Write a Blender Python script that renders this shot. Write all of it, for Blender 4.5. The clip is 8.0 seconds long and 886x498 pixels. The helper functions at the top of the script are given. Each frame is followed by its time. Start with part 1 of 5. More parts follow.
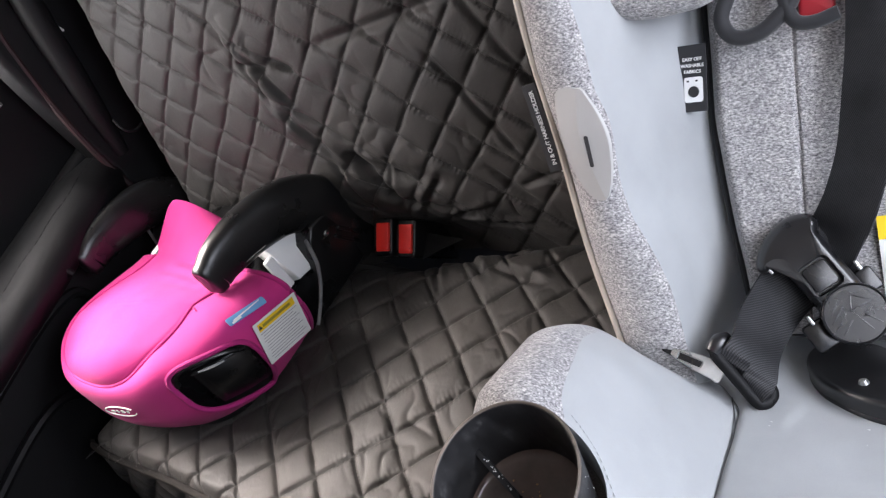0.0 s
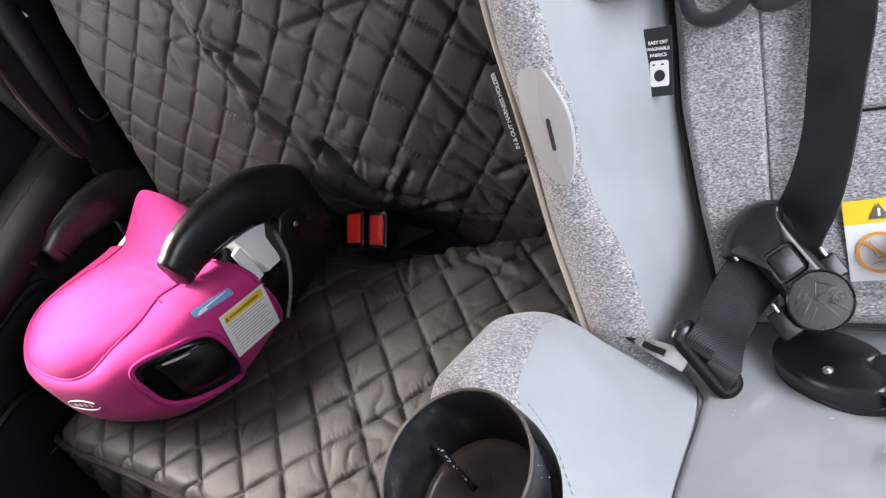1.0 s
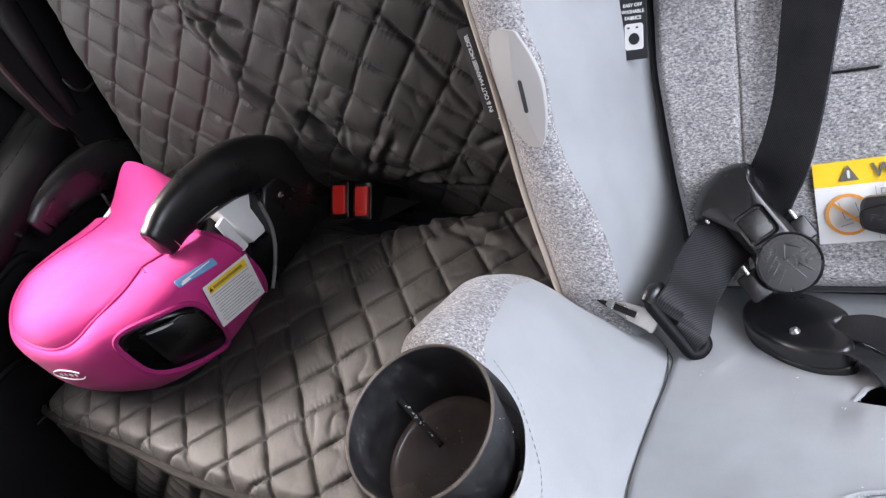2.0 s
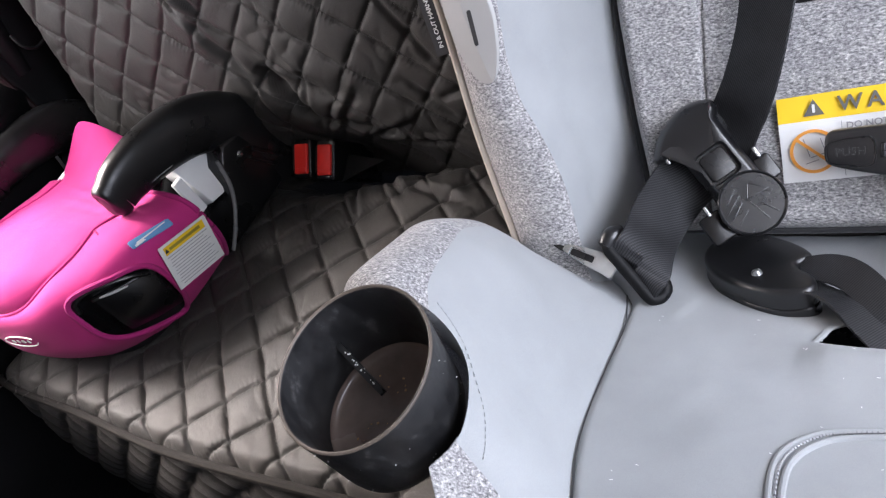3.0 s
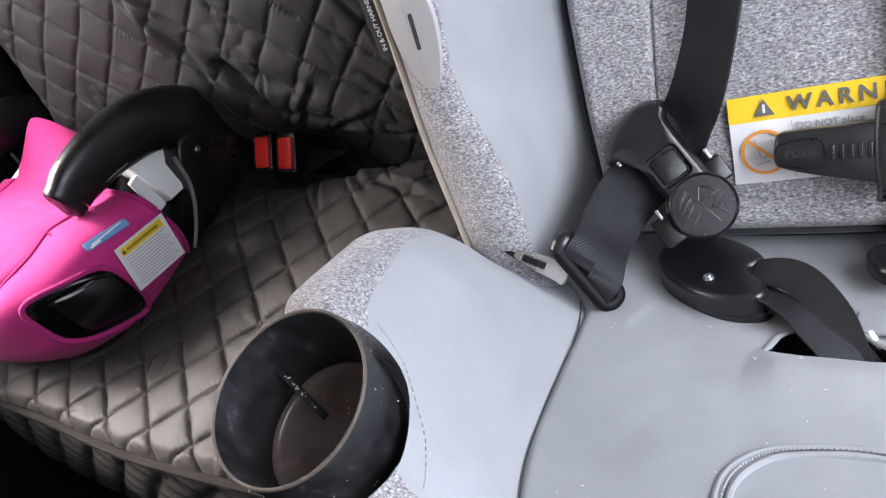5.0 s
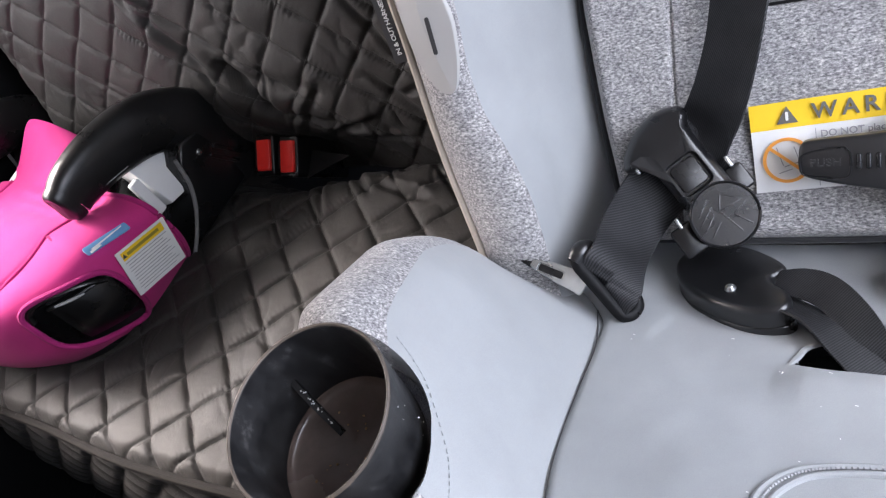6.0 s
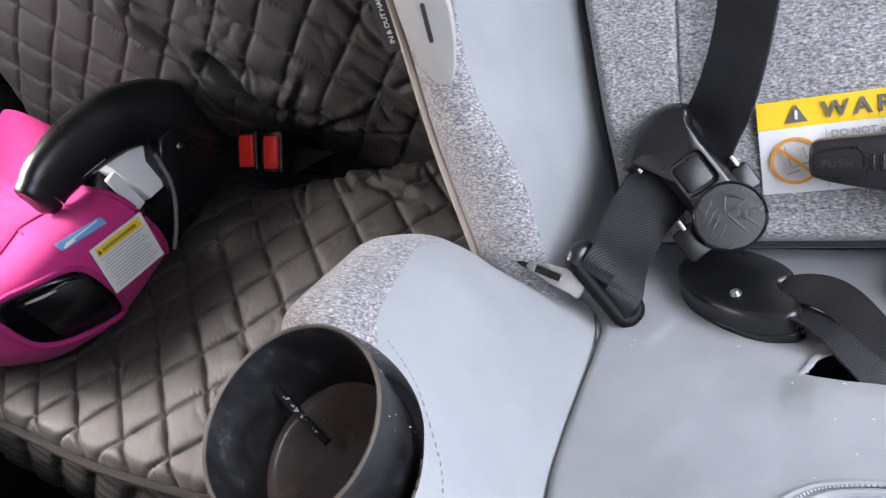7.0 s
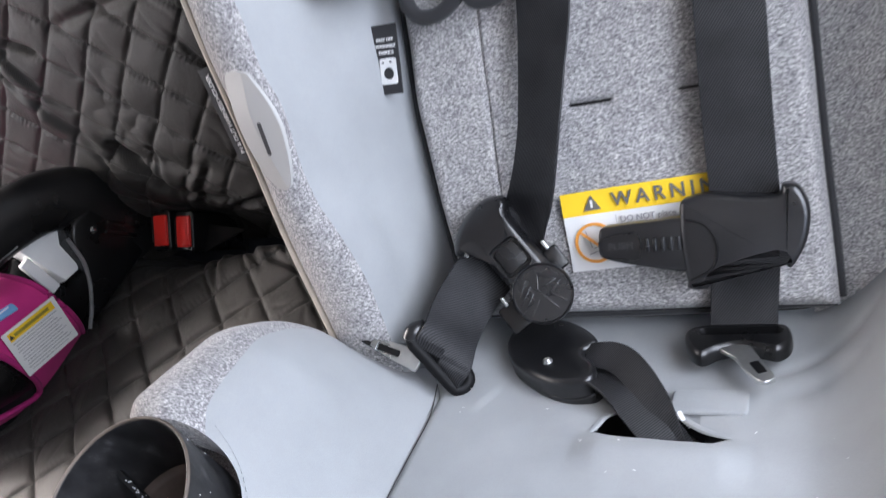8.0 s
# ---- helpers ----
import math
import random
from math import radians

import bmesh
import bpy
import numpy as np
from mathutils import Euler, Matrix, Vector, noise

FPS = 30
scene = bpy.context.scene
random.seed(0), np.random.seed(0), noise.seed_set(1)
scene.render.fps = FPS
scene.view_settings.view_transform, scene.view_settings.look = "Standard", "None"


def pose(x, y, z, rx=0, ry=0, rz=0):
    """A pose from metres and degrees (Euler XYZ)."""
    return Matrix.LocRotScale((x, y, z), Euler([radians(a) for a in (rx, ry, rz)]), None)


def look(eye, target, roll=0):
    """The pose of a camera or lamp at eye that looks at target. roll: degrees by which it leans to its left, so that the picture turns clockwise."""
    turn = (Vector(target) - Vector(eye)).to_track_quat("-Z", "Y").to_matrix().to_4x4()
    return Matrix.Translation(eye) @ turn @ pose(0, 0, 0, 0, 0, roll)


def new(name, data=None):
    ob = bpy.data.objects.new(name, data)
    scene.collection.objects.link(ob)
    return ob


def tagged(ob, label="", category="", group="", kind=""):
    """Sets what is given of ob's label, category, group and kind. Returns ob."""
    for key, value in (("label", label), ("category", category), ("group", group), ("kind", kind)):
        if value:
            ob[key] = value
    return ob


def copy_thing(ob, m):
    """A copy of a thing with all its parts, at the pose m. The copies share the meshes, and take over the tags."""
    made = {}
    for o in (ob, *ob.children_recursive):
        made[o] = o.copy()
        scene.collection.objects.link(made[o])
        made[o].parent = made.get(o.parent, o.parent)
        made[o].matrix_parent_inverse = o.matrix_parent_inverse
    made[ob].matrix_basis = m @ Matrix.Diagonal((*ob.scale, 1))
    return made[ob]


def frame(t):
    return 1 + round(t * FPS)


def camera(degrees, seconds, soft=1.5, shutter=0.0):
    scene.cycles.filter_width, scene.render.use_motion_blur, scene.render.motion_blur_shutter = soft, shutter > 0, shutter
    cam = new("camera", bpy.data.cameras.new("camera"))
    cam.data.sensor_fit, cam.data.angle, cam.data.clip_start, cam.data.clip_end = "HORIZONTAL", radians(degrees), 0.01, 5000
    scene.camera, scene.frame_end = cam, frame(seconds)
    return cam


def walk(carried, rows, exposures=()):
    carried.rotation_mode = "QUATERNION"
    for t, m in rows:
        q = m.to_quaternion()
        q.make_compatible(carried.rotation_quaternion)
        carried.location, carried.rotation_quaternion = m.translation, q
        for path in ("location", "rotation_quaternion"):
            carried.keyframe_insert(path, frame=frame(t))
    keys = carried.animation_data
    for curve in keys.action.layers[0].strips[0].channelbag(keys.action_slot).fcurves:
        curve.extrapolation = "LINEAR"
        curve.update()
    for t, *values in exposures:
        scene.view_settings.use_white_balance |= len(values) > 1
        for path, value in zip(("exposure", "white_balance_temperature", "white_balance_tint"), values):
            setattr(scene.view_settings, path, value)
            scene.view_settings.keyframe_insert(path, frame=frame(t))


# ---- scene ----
cam = camera(60.8, 8.0, soft=1.25, shutter=0.3)
PATH = [
    (0.0, (0.0142, -0.3929, 0.8938), (-0.5610, 0.0817, 0.2276), -41.72),
    (0.5, (0.0151, -0.3901, 0.8827), (-0.5483, 0.0895, 0.2100), -41.10),
    (1.0, (0.0180, -0.3892, 0.8776), (-0.5386, 0.0884, 0.1979), -40.83),
    (2.3, (0.0295, -0.3942, 0.8588), (-0.5170, 0.0511, 0.1495), -41.86),
    (2.5, (0.0292, -0.3903, 0.8503), (-0.5111, 0.0479, 0.1319), -42.07),
    (3.0, (0.0306, -0.3923, 0.8393), (-0.5006, 0.0393, 0.1102), -42.45),
    (3.5, (0.0332, -0.3957, 0.8400), (-0.4986, 0.0306, 0.1083), -43.07),
    (4.0, (0.0354, -0.3917, 0.8417), (-0.4974, 0.0244, 0.1048), -44.08),
    (4.5, (0.0372, -0.3812, 0.8295), (-0.4872, 0.0225, 0.0798), -44.93),
    (4.7, (0.0409, -0.3757, 0.8335), (-0.4748, 0.0331, 0.0806), -44.45),
    (6.0, (0.0266, -0.3668, 0.8335), (-0.4758, 0.0483, 0.0751), -43.27),
    (6.5, (0.0245, -0.3629, 0.8349), (-0.4773, 0.0519, 0.0759), -42.50),
    (7.0, (0.0136, -0.3619, 0.8212), (-0.4681, 0.0618, 0.0541), -41.06),
    (7.5, (0.0460, -0.3460, 0.8062), (-0.3908, 0.0972, 0.0233), -39.06),
    (8.0, (0.0866, -0.3558, 0.8399), (-0.3464, 0.1360, 0.0844), -38.10),
]
walk(cam, [(t, look(Vector(eye) * 1.25, Vector(target) * 1.25, roll)) for t, eye, target, roll in PATH],
     [(0.0, 2.21, 6160, 16), (1.2, 2.19, 6140, 16), (3.0, 2.13, 6080, 17), (6.5, 2.10, 6020, 17), (7.0, 2.10, 6000, 16), (7.5, 2.04, 6020, 15), (8.0, 2.13, 5970, 15)])

# ---- light and world ----
U = 1.25  # metres per plan unit
world = bpy.data.worlds.new("daylight")
scene.world = world
world.use_nodes = True
wn = world.node_tree
sky = wn.nodes.new("ShaderNodeTexSky")
sky.sky_type = "NISHITA"
sky.sun_disc = False
sky.sun_elevation, sky.sun_rotation = radians(42), radians(-75)
sky.air_density, sky.dust_density, sky.ozone_density = 0.7, 8.0, 0.3
wn.nodes["Background"].inputs["Strength"].default_value = 0.14
wn.links.new(sky.outputs["Color"], wn.nodes["Background"].inputs["Color"])
sun_data = bpy.data.lights.new("sun", "SUN")
sun_data.energy, sun_data.angle, sun_data.color = 2.1, radians(18), (1.0, 0.92, 0.80)
sun = new("sun", sun_data)
sun.matrix_world = look((-1.20, 0.06, 1.271), (-0.5, -0.122, 0.62))

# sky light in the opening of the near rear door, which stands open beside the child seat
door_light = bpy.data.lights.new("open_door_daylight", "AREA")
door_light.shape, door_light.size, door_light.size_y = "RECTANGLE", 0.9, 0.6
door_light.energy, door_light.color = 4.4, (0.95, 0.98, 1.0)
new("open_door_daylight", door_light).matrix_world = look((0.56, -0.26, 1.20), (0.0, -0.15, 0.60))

# sky light in the opening of the far rear window
window_light = bpy.data.lights.new("far_window_daylight", "AREA")
window_light.shape, window_light.size, window_light.size_y = "RECTANGLE", 0.56, 0.34
window_light.energy, window_light.color = 1.6, (1.0, 0.97, 0.88)
new("far_window_daylight", window_light).matrix_world = look((-1.24, -0.14, 1.03), (-0.7, 0.00, 0.84))

# ---- materials ----
def material(name, base, rough=0.5, metal=0.0, spec=0.5):
    m = bpy.data.materials.new(name)
    m.use_nodes = True
    b = m.node_tree.nodes["Principled BSDF"]
    b.inputs["Base Color"].default_value = (*base, 1)
    b.inputs["Roughness"].default_value = rough
    b.inputs["Metallic"].default_value = metal
    b.inputs["Specular IOR Level"].default_value = spec
    return m, m.node_tree.nodes, m.node_tree.links, b


def place(nodes, links, scale=(1, 1, 1), turn=(0, 0, 0)):
    co = nodes.new("ShaderNodeTexCoord")
    mp = nodes.new("ShaderNodeMapping")
    mp.inputs["Scale"].default_value = scale
    mp.inputs["Rotation"].default_value = [radians(a) for a in turn]
    links.new(co.outputs["Object"], mp.inputs["Vector"])
    return mp.outputs["Vector"]


def noise_tex(nodes, links, vec, scale, detail=3.0, rough=0.5):
    n = nodes.new("ShaderNodeTexNoise")
    n.inputs["Scale"].default_value, n.inputs["Detail"].default_value, n.inputs["Roughness"].default_value = scale, detail, rough
    links.new(vec, n.inputs["Vector"])
    return n.outputs["Fac"]


def ramp(nodes, links, fac, stops):
    r = nodes.new("ShaderNodeValToRGB")
    while len(r.color_ramp.elements) < len(stops):
        r.color_ramp.elements.new(0.5)
    for e, (p, c) in zip(r.color_ramp.elements, stops):
        e.position, e.color = p, (*c, 1)
    links.new(fac, r.inputs["Fac"])
    return r.outputs["Color"]


def mix(nodes, links, a, b, fac, mode="MIX"):
    x = nodes.new("ShaderNodeMix")
    x.data_type, x.blend_type = "RGBA", mode
    for sock, v in ((x.inputs[0], fac), (x.inputs[6], a), (x.inputs[7], b)):
        if isinstance(v, (float, int)):
            sock.default_value = v
        elif isinstance(v, tuple):
            sock.default_value = (*v, 1)
        else:
            links.new(v, sock)
    return x.outputs[2]


def bump(nodes, links, b, height, strength, dist, before=None):
    n = nodes.new("ShaderNodeBump")
    n.inputs["Strength"].default_value, n.inputs["Distance"].default_value = strength, dist
    links.new(height, n.inputs["Height"])
    if before:
        links.new(before, n.inputs["Normal"])
    links.new(n.outputs["Normal"], b.inputs["Normal"])
    return n.outputs["Normal"]


def map_range(nodes, links, fac, lo, hi, a, b):
    n = nodes.new("ShaderNodeMapRange")
    for k, v in (("From Min", lo), ("From Max", hi), ("To Min", a), ("To Max", b)):
        n.inputs[k].default_value = v
    links.new(fac, n.inputs["Value"])
    return n.outputs["Result"]


def plain(name, base, rough, metal=0.0, spec=0.5, grain=900, relief=0.15, spread=0.25):
    """Plastic, metal or smooth trim: broad smudges, fine grain."""
    m, n, l, b = material(name, base, rough, metal, spec)
    v = place(n, l)
    big, fine = noise_tex(n, l, v, 14, 5, 0.6), noise_tex(n, l, v, grain, 2)
    lo, hi = tuple(c * (1 - spread) for c in base), tuple(min(1, c * (1 + spread)) for c in base)
    l.new(ramp(n, l, big, [(0.3, lo), (0.7, hi)]), b.inputs["Base Color"])
    l.new(map_range(n, l, big, 0.3, 0.7, max(0.05, rough - 0.1), min(1, rough + 0.1)), b.inputs["Roughness"])
    bump(n, l, b, fine, relief, 0.0003)
    return m


def woven(name, base, rough=0.7, scale=2600, spread=0.12, sheen=0.2, relief=0.3, spec=0.3):
    """Close-knit smooth cloth."""
    m, n, l, b = material(name, base, rough, 0, spec)
    v = place(n, l)
    big, fine = noise_tex(n, l, v, 9, 5, 0.6), noise_tex(n, l, v, scale, 2)
    lo, hi = tuple(c * (1 - spread) for c in base), tuple(min(1, c * (1 + spread)) for c in base)
    c1 = ramp(n, l, big, [(0.3, lo), (0.7, hi)])
    c2 = ramp(n, l, fine, [(0.3, (0.86, 0.86, 0.86)), (0.7, (1, 1, 1))])
    l.new(mix(n, l, c1, c2, 1.0, "MULTIPLY"), b.inputs["Base Color"])
    b.inputs["Sheen Weight"].default_value = sheen
    bump(n, l, b, fine, relief, 0.0004)
    return m


def heather(name, turn=(0, 0, 0)):
    """Grey melange knit: light and dark fibres, short streaks."""
    m, n, l, b = material(name, (0.3, 0.3, 0.31), 0.85, 0, 0.2)
    v = place(n, l, (0.52, 1.0, 1.0), turn)
    f1 = noise_tex(n, l, v, 860, 4, 0.72)
    f2 = noise_tex(n, l, place(n, l), 120, 3)
    c1 = ramp(n, l, f1, [(0.32, (0.075, 0.075, 0.078)), (0.44, (0.24, 0.24, 0.245)), (0.56, (0.44, 0.438, 0.44)), (0.68, (0.78, 0.77, 0.76))])
    c2 = ramp(n, l, f2, [(0.3, (0.78, 0.76, 0.765)), (0.7, (1.0, 0.985, 0.96))])
    l.new(mix(n, l, c1, c2, 1.0, "MULTIPLY"), b.inputs["Base Color"])
    b.inputs["Sheen Weight"].default_value = 0.25
    bump(n, l, b, f1, 0.5, 0.0006)
    return m


def webbing(name, base, turn=(0, 0, 0)):
    m, n, l, b = material(name, base, 0.45, 0, 0.2)
    v = place(n, l, (1, 1, 1), turn)
    rows = []
    for k in (1, -1):
        w = n.new("ShaderNodeTexWave")
        w.inputs["Scale"].default_value, w.inputs["Distortion"].default_value = 260, 0.8
        l.new(place(n, l, (1, k, 1), turn), w.inputs["Vector"])
        rows.append(w.outputs["Fac"])
    big = noise_tex(n, l, v, 40, 4)
    c1 = ramp(n, l, big, [(0.3, tuple(c * 0.75 for c in base)), (0.72, tuple(c * 1.5 for c in base))])
    c2 = ramp(n, l, rows[0], [(0.2, (0.5, 0.5, 0.5)), (0.8, (1.5, 1.5, 1.5))])
    l.new(mix(n, l, c1, c2, 1.0, "MULTIPLY"), b.inputs["Base Color"])
    n1 = bump(n, l, b, rows[0], 0.3, 0.0005)
    bump(n, l, b, rows[1], 0.2, 0.0004, n1)
    return m


def quilt_cloth():
    """Black ribbed polyester of the seat cover, dusty in places."""
    m, n, l, b = material("quilt_cloth", (0.04, 0.038, 0.036), 0.65, 0, 0.36)
    v = place(n, l)
    dust, fine = noise_tex(n, l, v, 7, 5, 0.65), noise_tex(n, l, v, 1500, 2)
    l.new(ramp(n, l, dust, [(0.35, (0.0180, 0.0168, 0.0153)), (0.7, (0.0395, 0.0360, 0.0320))]), b.inputs["Base Color"])
    l.new(map_range(n, l, dust, 0.3, 0.7, 0.58, 0.70), b.inputs["Roughness"])
    w = n.new("ShaderNodeTexWave")
    w.inputs["Scale"].default_value, w.inputs["Distortion"].default_value, w.inputs["Detail"].default_value = 230, 0.6, 1
    l.new(v, w.inputs["Vector"])
    n1 = bump(n, l, b, w.outputs["Fac"], 0.26, 0.0007)
    n2 = bump(n, l, b, fine, 0.25, 0.0005, n1)
    b.inputs["Sheen Weight"].default_value, b.inputs["Sheen Roughness"].default_value = 0.04, 0.4
    crumple = noise_tex(n, l, v, 45, 4, 0.6)
    bump(n, l, b, crumple, 0.35, 0.003, n2)
    return m


def dusty_plastic():
    """Black plastic with smears of pale dust and fine specks."""
    m, n, l, b = material("dusty_black_plastic", (0.014, 0.014, 0.015), 0.45, 0, 0.4)
    v = place(n, l, (1.0, 1.0, 0.6), (20, 35, 0))
    smear, broad, fine = noise_tex(n, l, v, 75, 6, 0.72), noise_tex(n, l, v, 22, 4, 0.6), noise_tex(n, l, place(n, l), 1400, 2)
    c1 = ramp(n, l, smear, [(0.40, (0.011, 0.011, 0.0118)), (0.58, (0.022, 0.0218, 0.0225)), (0.74, (0.085, 0.084, 0.084))])
    c2 = ramp(n, l, broad, [(0.35, (0.75, 0.75, 0.76)), (0.65, (1.35, 1.34, 1.33))])
    l.new(mix(n, l, c1, c2, 1.0, "MULTIPLY"), b.inputs["Base Color"])
    l.new(map_range(n, l, smear, 0.35, 0.7, 0.36, 0.62), b.inputs["Roughness"])
    bump(n, l, b, fine, 0.15, 0.0003)
    return m


QUILT = quilt_cloth()
PIPING_DARK = woven("dark_piping", (0.016, 0.0145, 0.013), 0.85, sheen=0.0, spec=0.15)
THREAD = plain("black_thread", (0.058, 0.054, 0.05), 0.5)
HEATHER = heather("heather_grey")
GREY = woven("light_grey_cloth", (0.342, 0.355, 0.360), 0.62)
BEIGE = woven("beige_piping_cloth", (0.50, 0.44, 0.36), 0.7)
PINK = woven("pink_cloth", (0.53, 0.037, 0.206), 0.8, spread=0.10, sheen=0.06, spec=0.12)
PINK_DEEP = woven("deep_pink_cloth", (0.40, 0.026, 0.165), 0.8, spread=0.08, sheen=0.06, spec=0.12)
BLACK = plain("black_plastic", (0.005, 0.005, 0.0053), 0.30)
ARM = plain("armrest_plastic", (0.009, 0.009, 0.0092), 0.32, 0.0, 0.45, relief=0.08)
BLACK_MATT = plain("matt_black_plastic", (0.008, 0.008, 0.0085), 0.30, relief=0.12)
CUP_PLASTIC = dusty_plastic()
CUP_FLOOR = plain("brown_dusty_plastic", (0.155, 0.118, 0.102), 0.26, spread=0.5)
TRIM = plain("black_door_trim", (0.005, 0.005, 0.0054), 0.58, 0.0, 0.18, relief=0.5)
TRIM_GLOSS = plain("satin_grey_trim", (0.20, 0.20, 0.20), 0.3)
RED_TRIM = plain("dark_red_trim", (0.016, 0.004, 0.004), 0.7)
RED = plain("red_button_plastic", (0.86, 0.03, 0.02), 0.35, spread=0.1)
WHITE = plain("milky_plastic", (0.38, 0.376, 0.362), 0.45, spread=0.05)
FOAM = plain("white_foam", (0.84, 0.85, 0.84), 0.7, spread=0.06)
METAL = plain("scratched_steel", (0.52, 0.53, 0.52), 0.30, 0.9, spread=0.5, relief=0.5)
CLIP = plain("satin_black_plastic", (0.008, 0.008, 0.0088), 0.33, 0.0, 0.7, relief=0.2)
DEEP_RED = plain("deep_red_plastic", (0.30, 0.012, 0.02), 0.45, spread=0.1)
STRAP = webbing("black_webbing", (0.019, 0.019, 0.0202), (0, 0, 45))
DARK_PRINT = plain("moulded_letters", (0.035, 0.035, 0.036), 0.45)
RIM_TAN = plain("tan_rim", (0.11, 0.088, 0.07), 0.5, spread=0.8)
LABEL_INK = plain("faded_ink", (0.13, 0.125, 0.11), 0.6)
TAG = woven("black_tag_cloth", (0.022, 0.022, 0.024), 0.7)
PRINT = plain("white_print", (0.78, 0.78, 0.77), 0.6, spread=0.06)
PAPER = plain("label_paper", (0.76, 0.76, 0.75), 0.45, spread=0.06)
YELLOW = plain("label_yellow", (0.90, 0.60, 0.02), 0.45, spread=0.06)
ORANGE = plain("label_orange", (0.85, 0.36, 0.06), 0.45, spread=0.08)
INK = plain("label_ink", (0.05, 0.05, 0.05), 0.5)
INK_GREY = plain("grey_ink", (0.35, 0.35, 0.36), 0.5)
BLUE = plain("blue_print", (0.16, 0.36, 0.62), 0.4)
DARK = plain("dark_carpet", (0.012, 0.012, 0.012), 0.95, relief=0.8, grain=300)
GROUND = woven("pale_concrete", (0.34, 0.33, 0.31), 0.9, 60)
LINER = woven("grey_headliner", (0.42, 0.41, 0.39), 0.9)

# ---- building helpers ----
BASES = {}


def thing(name, base, label, category, group="", kind=""):
    ob = new(name)
    ob.empty_display_size = 0.05
    ob.location = Vector(base) * U
    BASES[name_of(ob)] = Vector(base) * U
    return tagged(ob, label, category, group, kind)


def name_of(ob):
    return ob.name


def finish(me, mat, smooth=40):
    me.materials.append(mat)
    if smooth:
        me.shade_smooth()
        me.set_sharp_from_angle(angle=radians(smooth))


def part(name, bm, mat, parent=None, label="", frame_m=Matrix(), smooth=40, kind=""):
    """Links a bmesh, given in plan units of frame_m, as one mesh under a thing or a part."""
    base = BASES[parent.name] if parent else Vector((0, 0, 0))
    bm.transform(Matrix.Translation(-base) @ Matrix.Scale(U, 4) @ frame_m)
    bmesh.ops.recalc_face_normals(bm, faces=bm.faces)
    me = bpy.data.meshes.new(name)
    bm.to_mesh(me)
    bm.free()
    finish(me, mat, smooth)
    ob = new(name, me)
    ob.parent = parent
    BASES[ob.name] = base
    return tagged(ob, label, kind=kind)


def grid(fn, nu, nv):
    bm = bmesh.new()
    vs = [[bm.verts.new(fn(i / nu, j / nv)) for j in range(nv + 1)] for i in range(nu + 1)]
    for i in range(nu):
        for j in range(nv):
            bm.faces.new((vs[i][j], vs[i + 1][j], vs[i + 1][j + 1], vs[i][j + 1]))
    return bm


def thicken(bm, depth):
    """Gives an open sheet a back and edges, depth below its normals."""
    bmesh.ops.recalc_face_normals(bm, faces=bm.faces)
    bm.normal_update()
    shift = [(q, q.normal.copy()) for q in bm.verts]
    made = bmesh.ops.extrude_face_region(bm, geom=bm.faces[:], use_keep_orig=True)["geom"]
    for vert in made:
        if isinstance(vert, bmesh.types.BMVert):
            vert.tag = True
    for vert, n in shift:
        vert.tag = False
        vert.co -= n * depth
    return bm


def smooth_line(pts, n):
    """Catmull-Rom through the points, n + 1 samples."""
    p = [Vector(q) for q in pts]
    p = [p[0] * 2 - p[1], *p, p[-1] * 2 - p[-2]]
    out = []
    for k in range(n + 1):
        t = k / n * (len(p) - 3)
        i = min(int(t), len(p) - 4)
        t -= i
        a, b, c, d = p[i:i + 4]
        out.append(0.5 * (2 * b + (c - a) * t + (2 * a - 5 * b + 4 * c - d) * t * t + (3 * b - a - 3 * c + d) * t ** 3))
    return out


def curve_value(pairs, x):
    """Smooth value at x of a short table of (x, value)."""
    if x <= pairs[0][0]:
        return pairs[0][1]
    if x >= pairs[-1][0]:
        return pairs[-1][1]
    n = len(pairs)
    i = next(k for k in range(n - 1) if x <= pairs[k + 1][0])

    def slope(k):
        if k == 0 or k == n - 1:
            return 0.0
        l = (pairs[k][1] - pairs[k - 1][1]) / (pairs[k][0] - pairs[k - 1][0])
        r = (pairs[k + 1][1] - pairs[k][1]) / (pairs[k + 1][0] - pairs[k][0])
        return 0.0 if l * r <= 0 else 2 * l * r / (l + r)

    (x0, u), (x1, v) = pairs[i], pairs[i + 1]
    h = x1 - x0
    t = (x - x0) / h
    return u * (1 + 2 * t) * (1 - t) ** 2 + slope(i) * h * t * (1 - t) ** 2 + v * t * t * (3 - 2 * t) + slope(i + 1) * h * t * t * (t - 1)


def tube(pts, radii, n=24, sides=10, flat=1.0, up=(0, 0, 1), square=1.0):
    """A tube along a smooth line; flat squeezes it along the up side, square below 1 gives it flatter sides."""
    def bent(c):
        return math.copysign(abs(c) ** square, c)
    line = smooth_line(pts, n)
    rad = smooth_line([(r, 0, 0) for r in radii], n)
    bm = bmesh.new()
    rings = []
    for k, p in enumerate(line):
        d = (line[min(k + 1, n)] - line[max(k - 1, 0)]).normalized()
        s = d.cross(Vector(up)).normalized()
        t = s.cross(d)
        r = rad[k].x
        rings.append([bm.verts.new(p + s * (r * bent(math.cos(a))) + t * (r * flat * bent(math.sin(a)))) for a in (2 * math.pi * i / sides for i in range(sides))])
    for a, b in zip(rings, rings[1:]):
        for i in range(sides):
            bm.faces.new((a[i], a[(i + 1) % sides], b[(i + 1) % sides], b[i]))
    bm.faces.new(rings[0][::-1])
    bm.faces.new(rings[-1])
    return bm


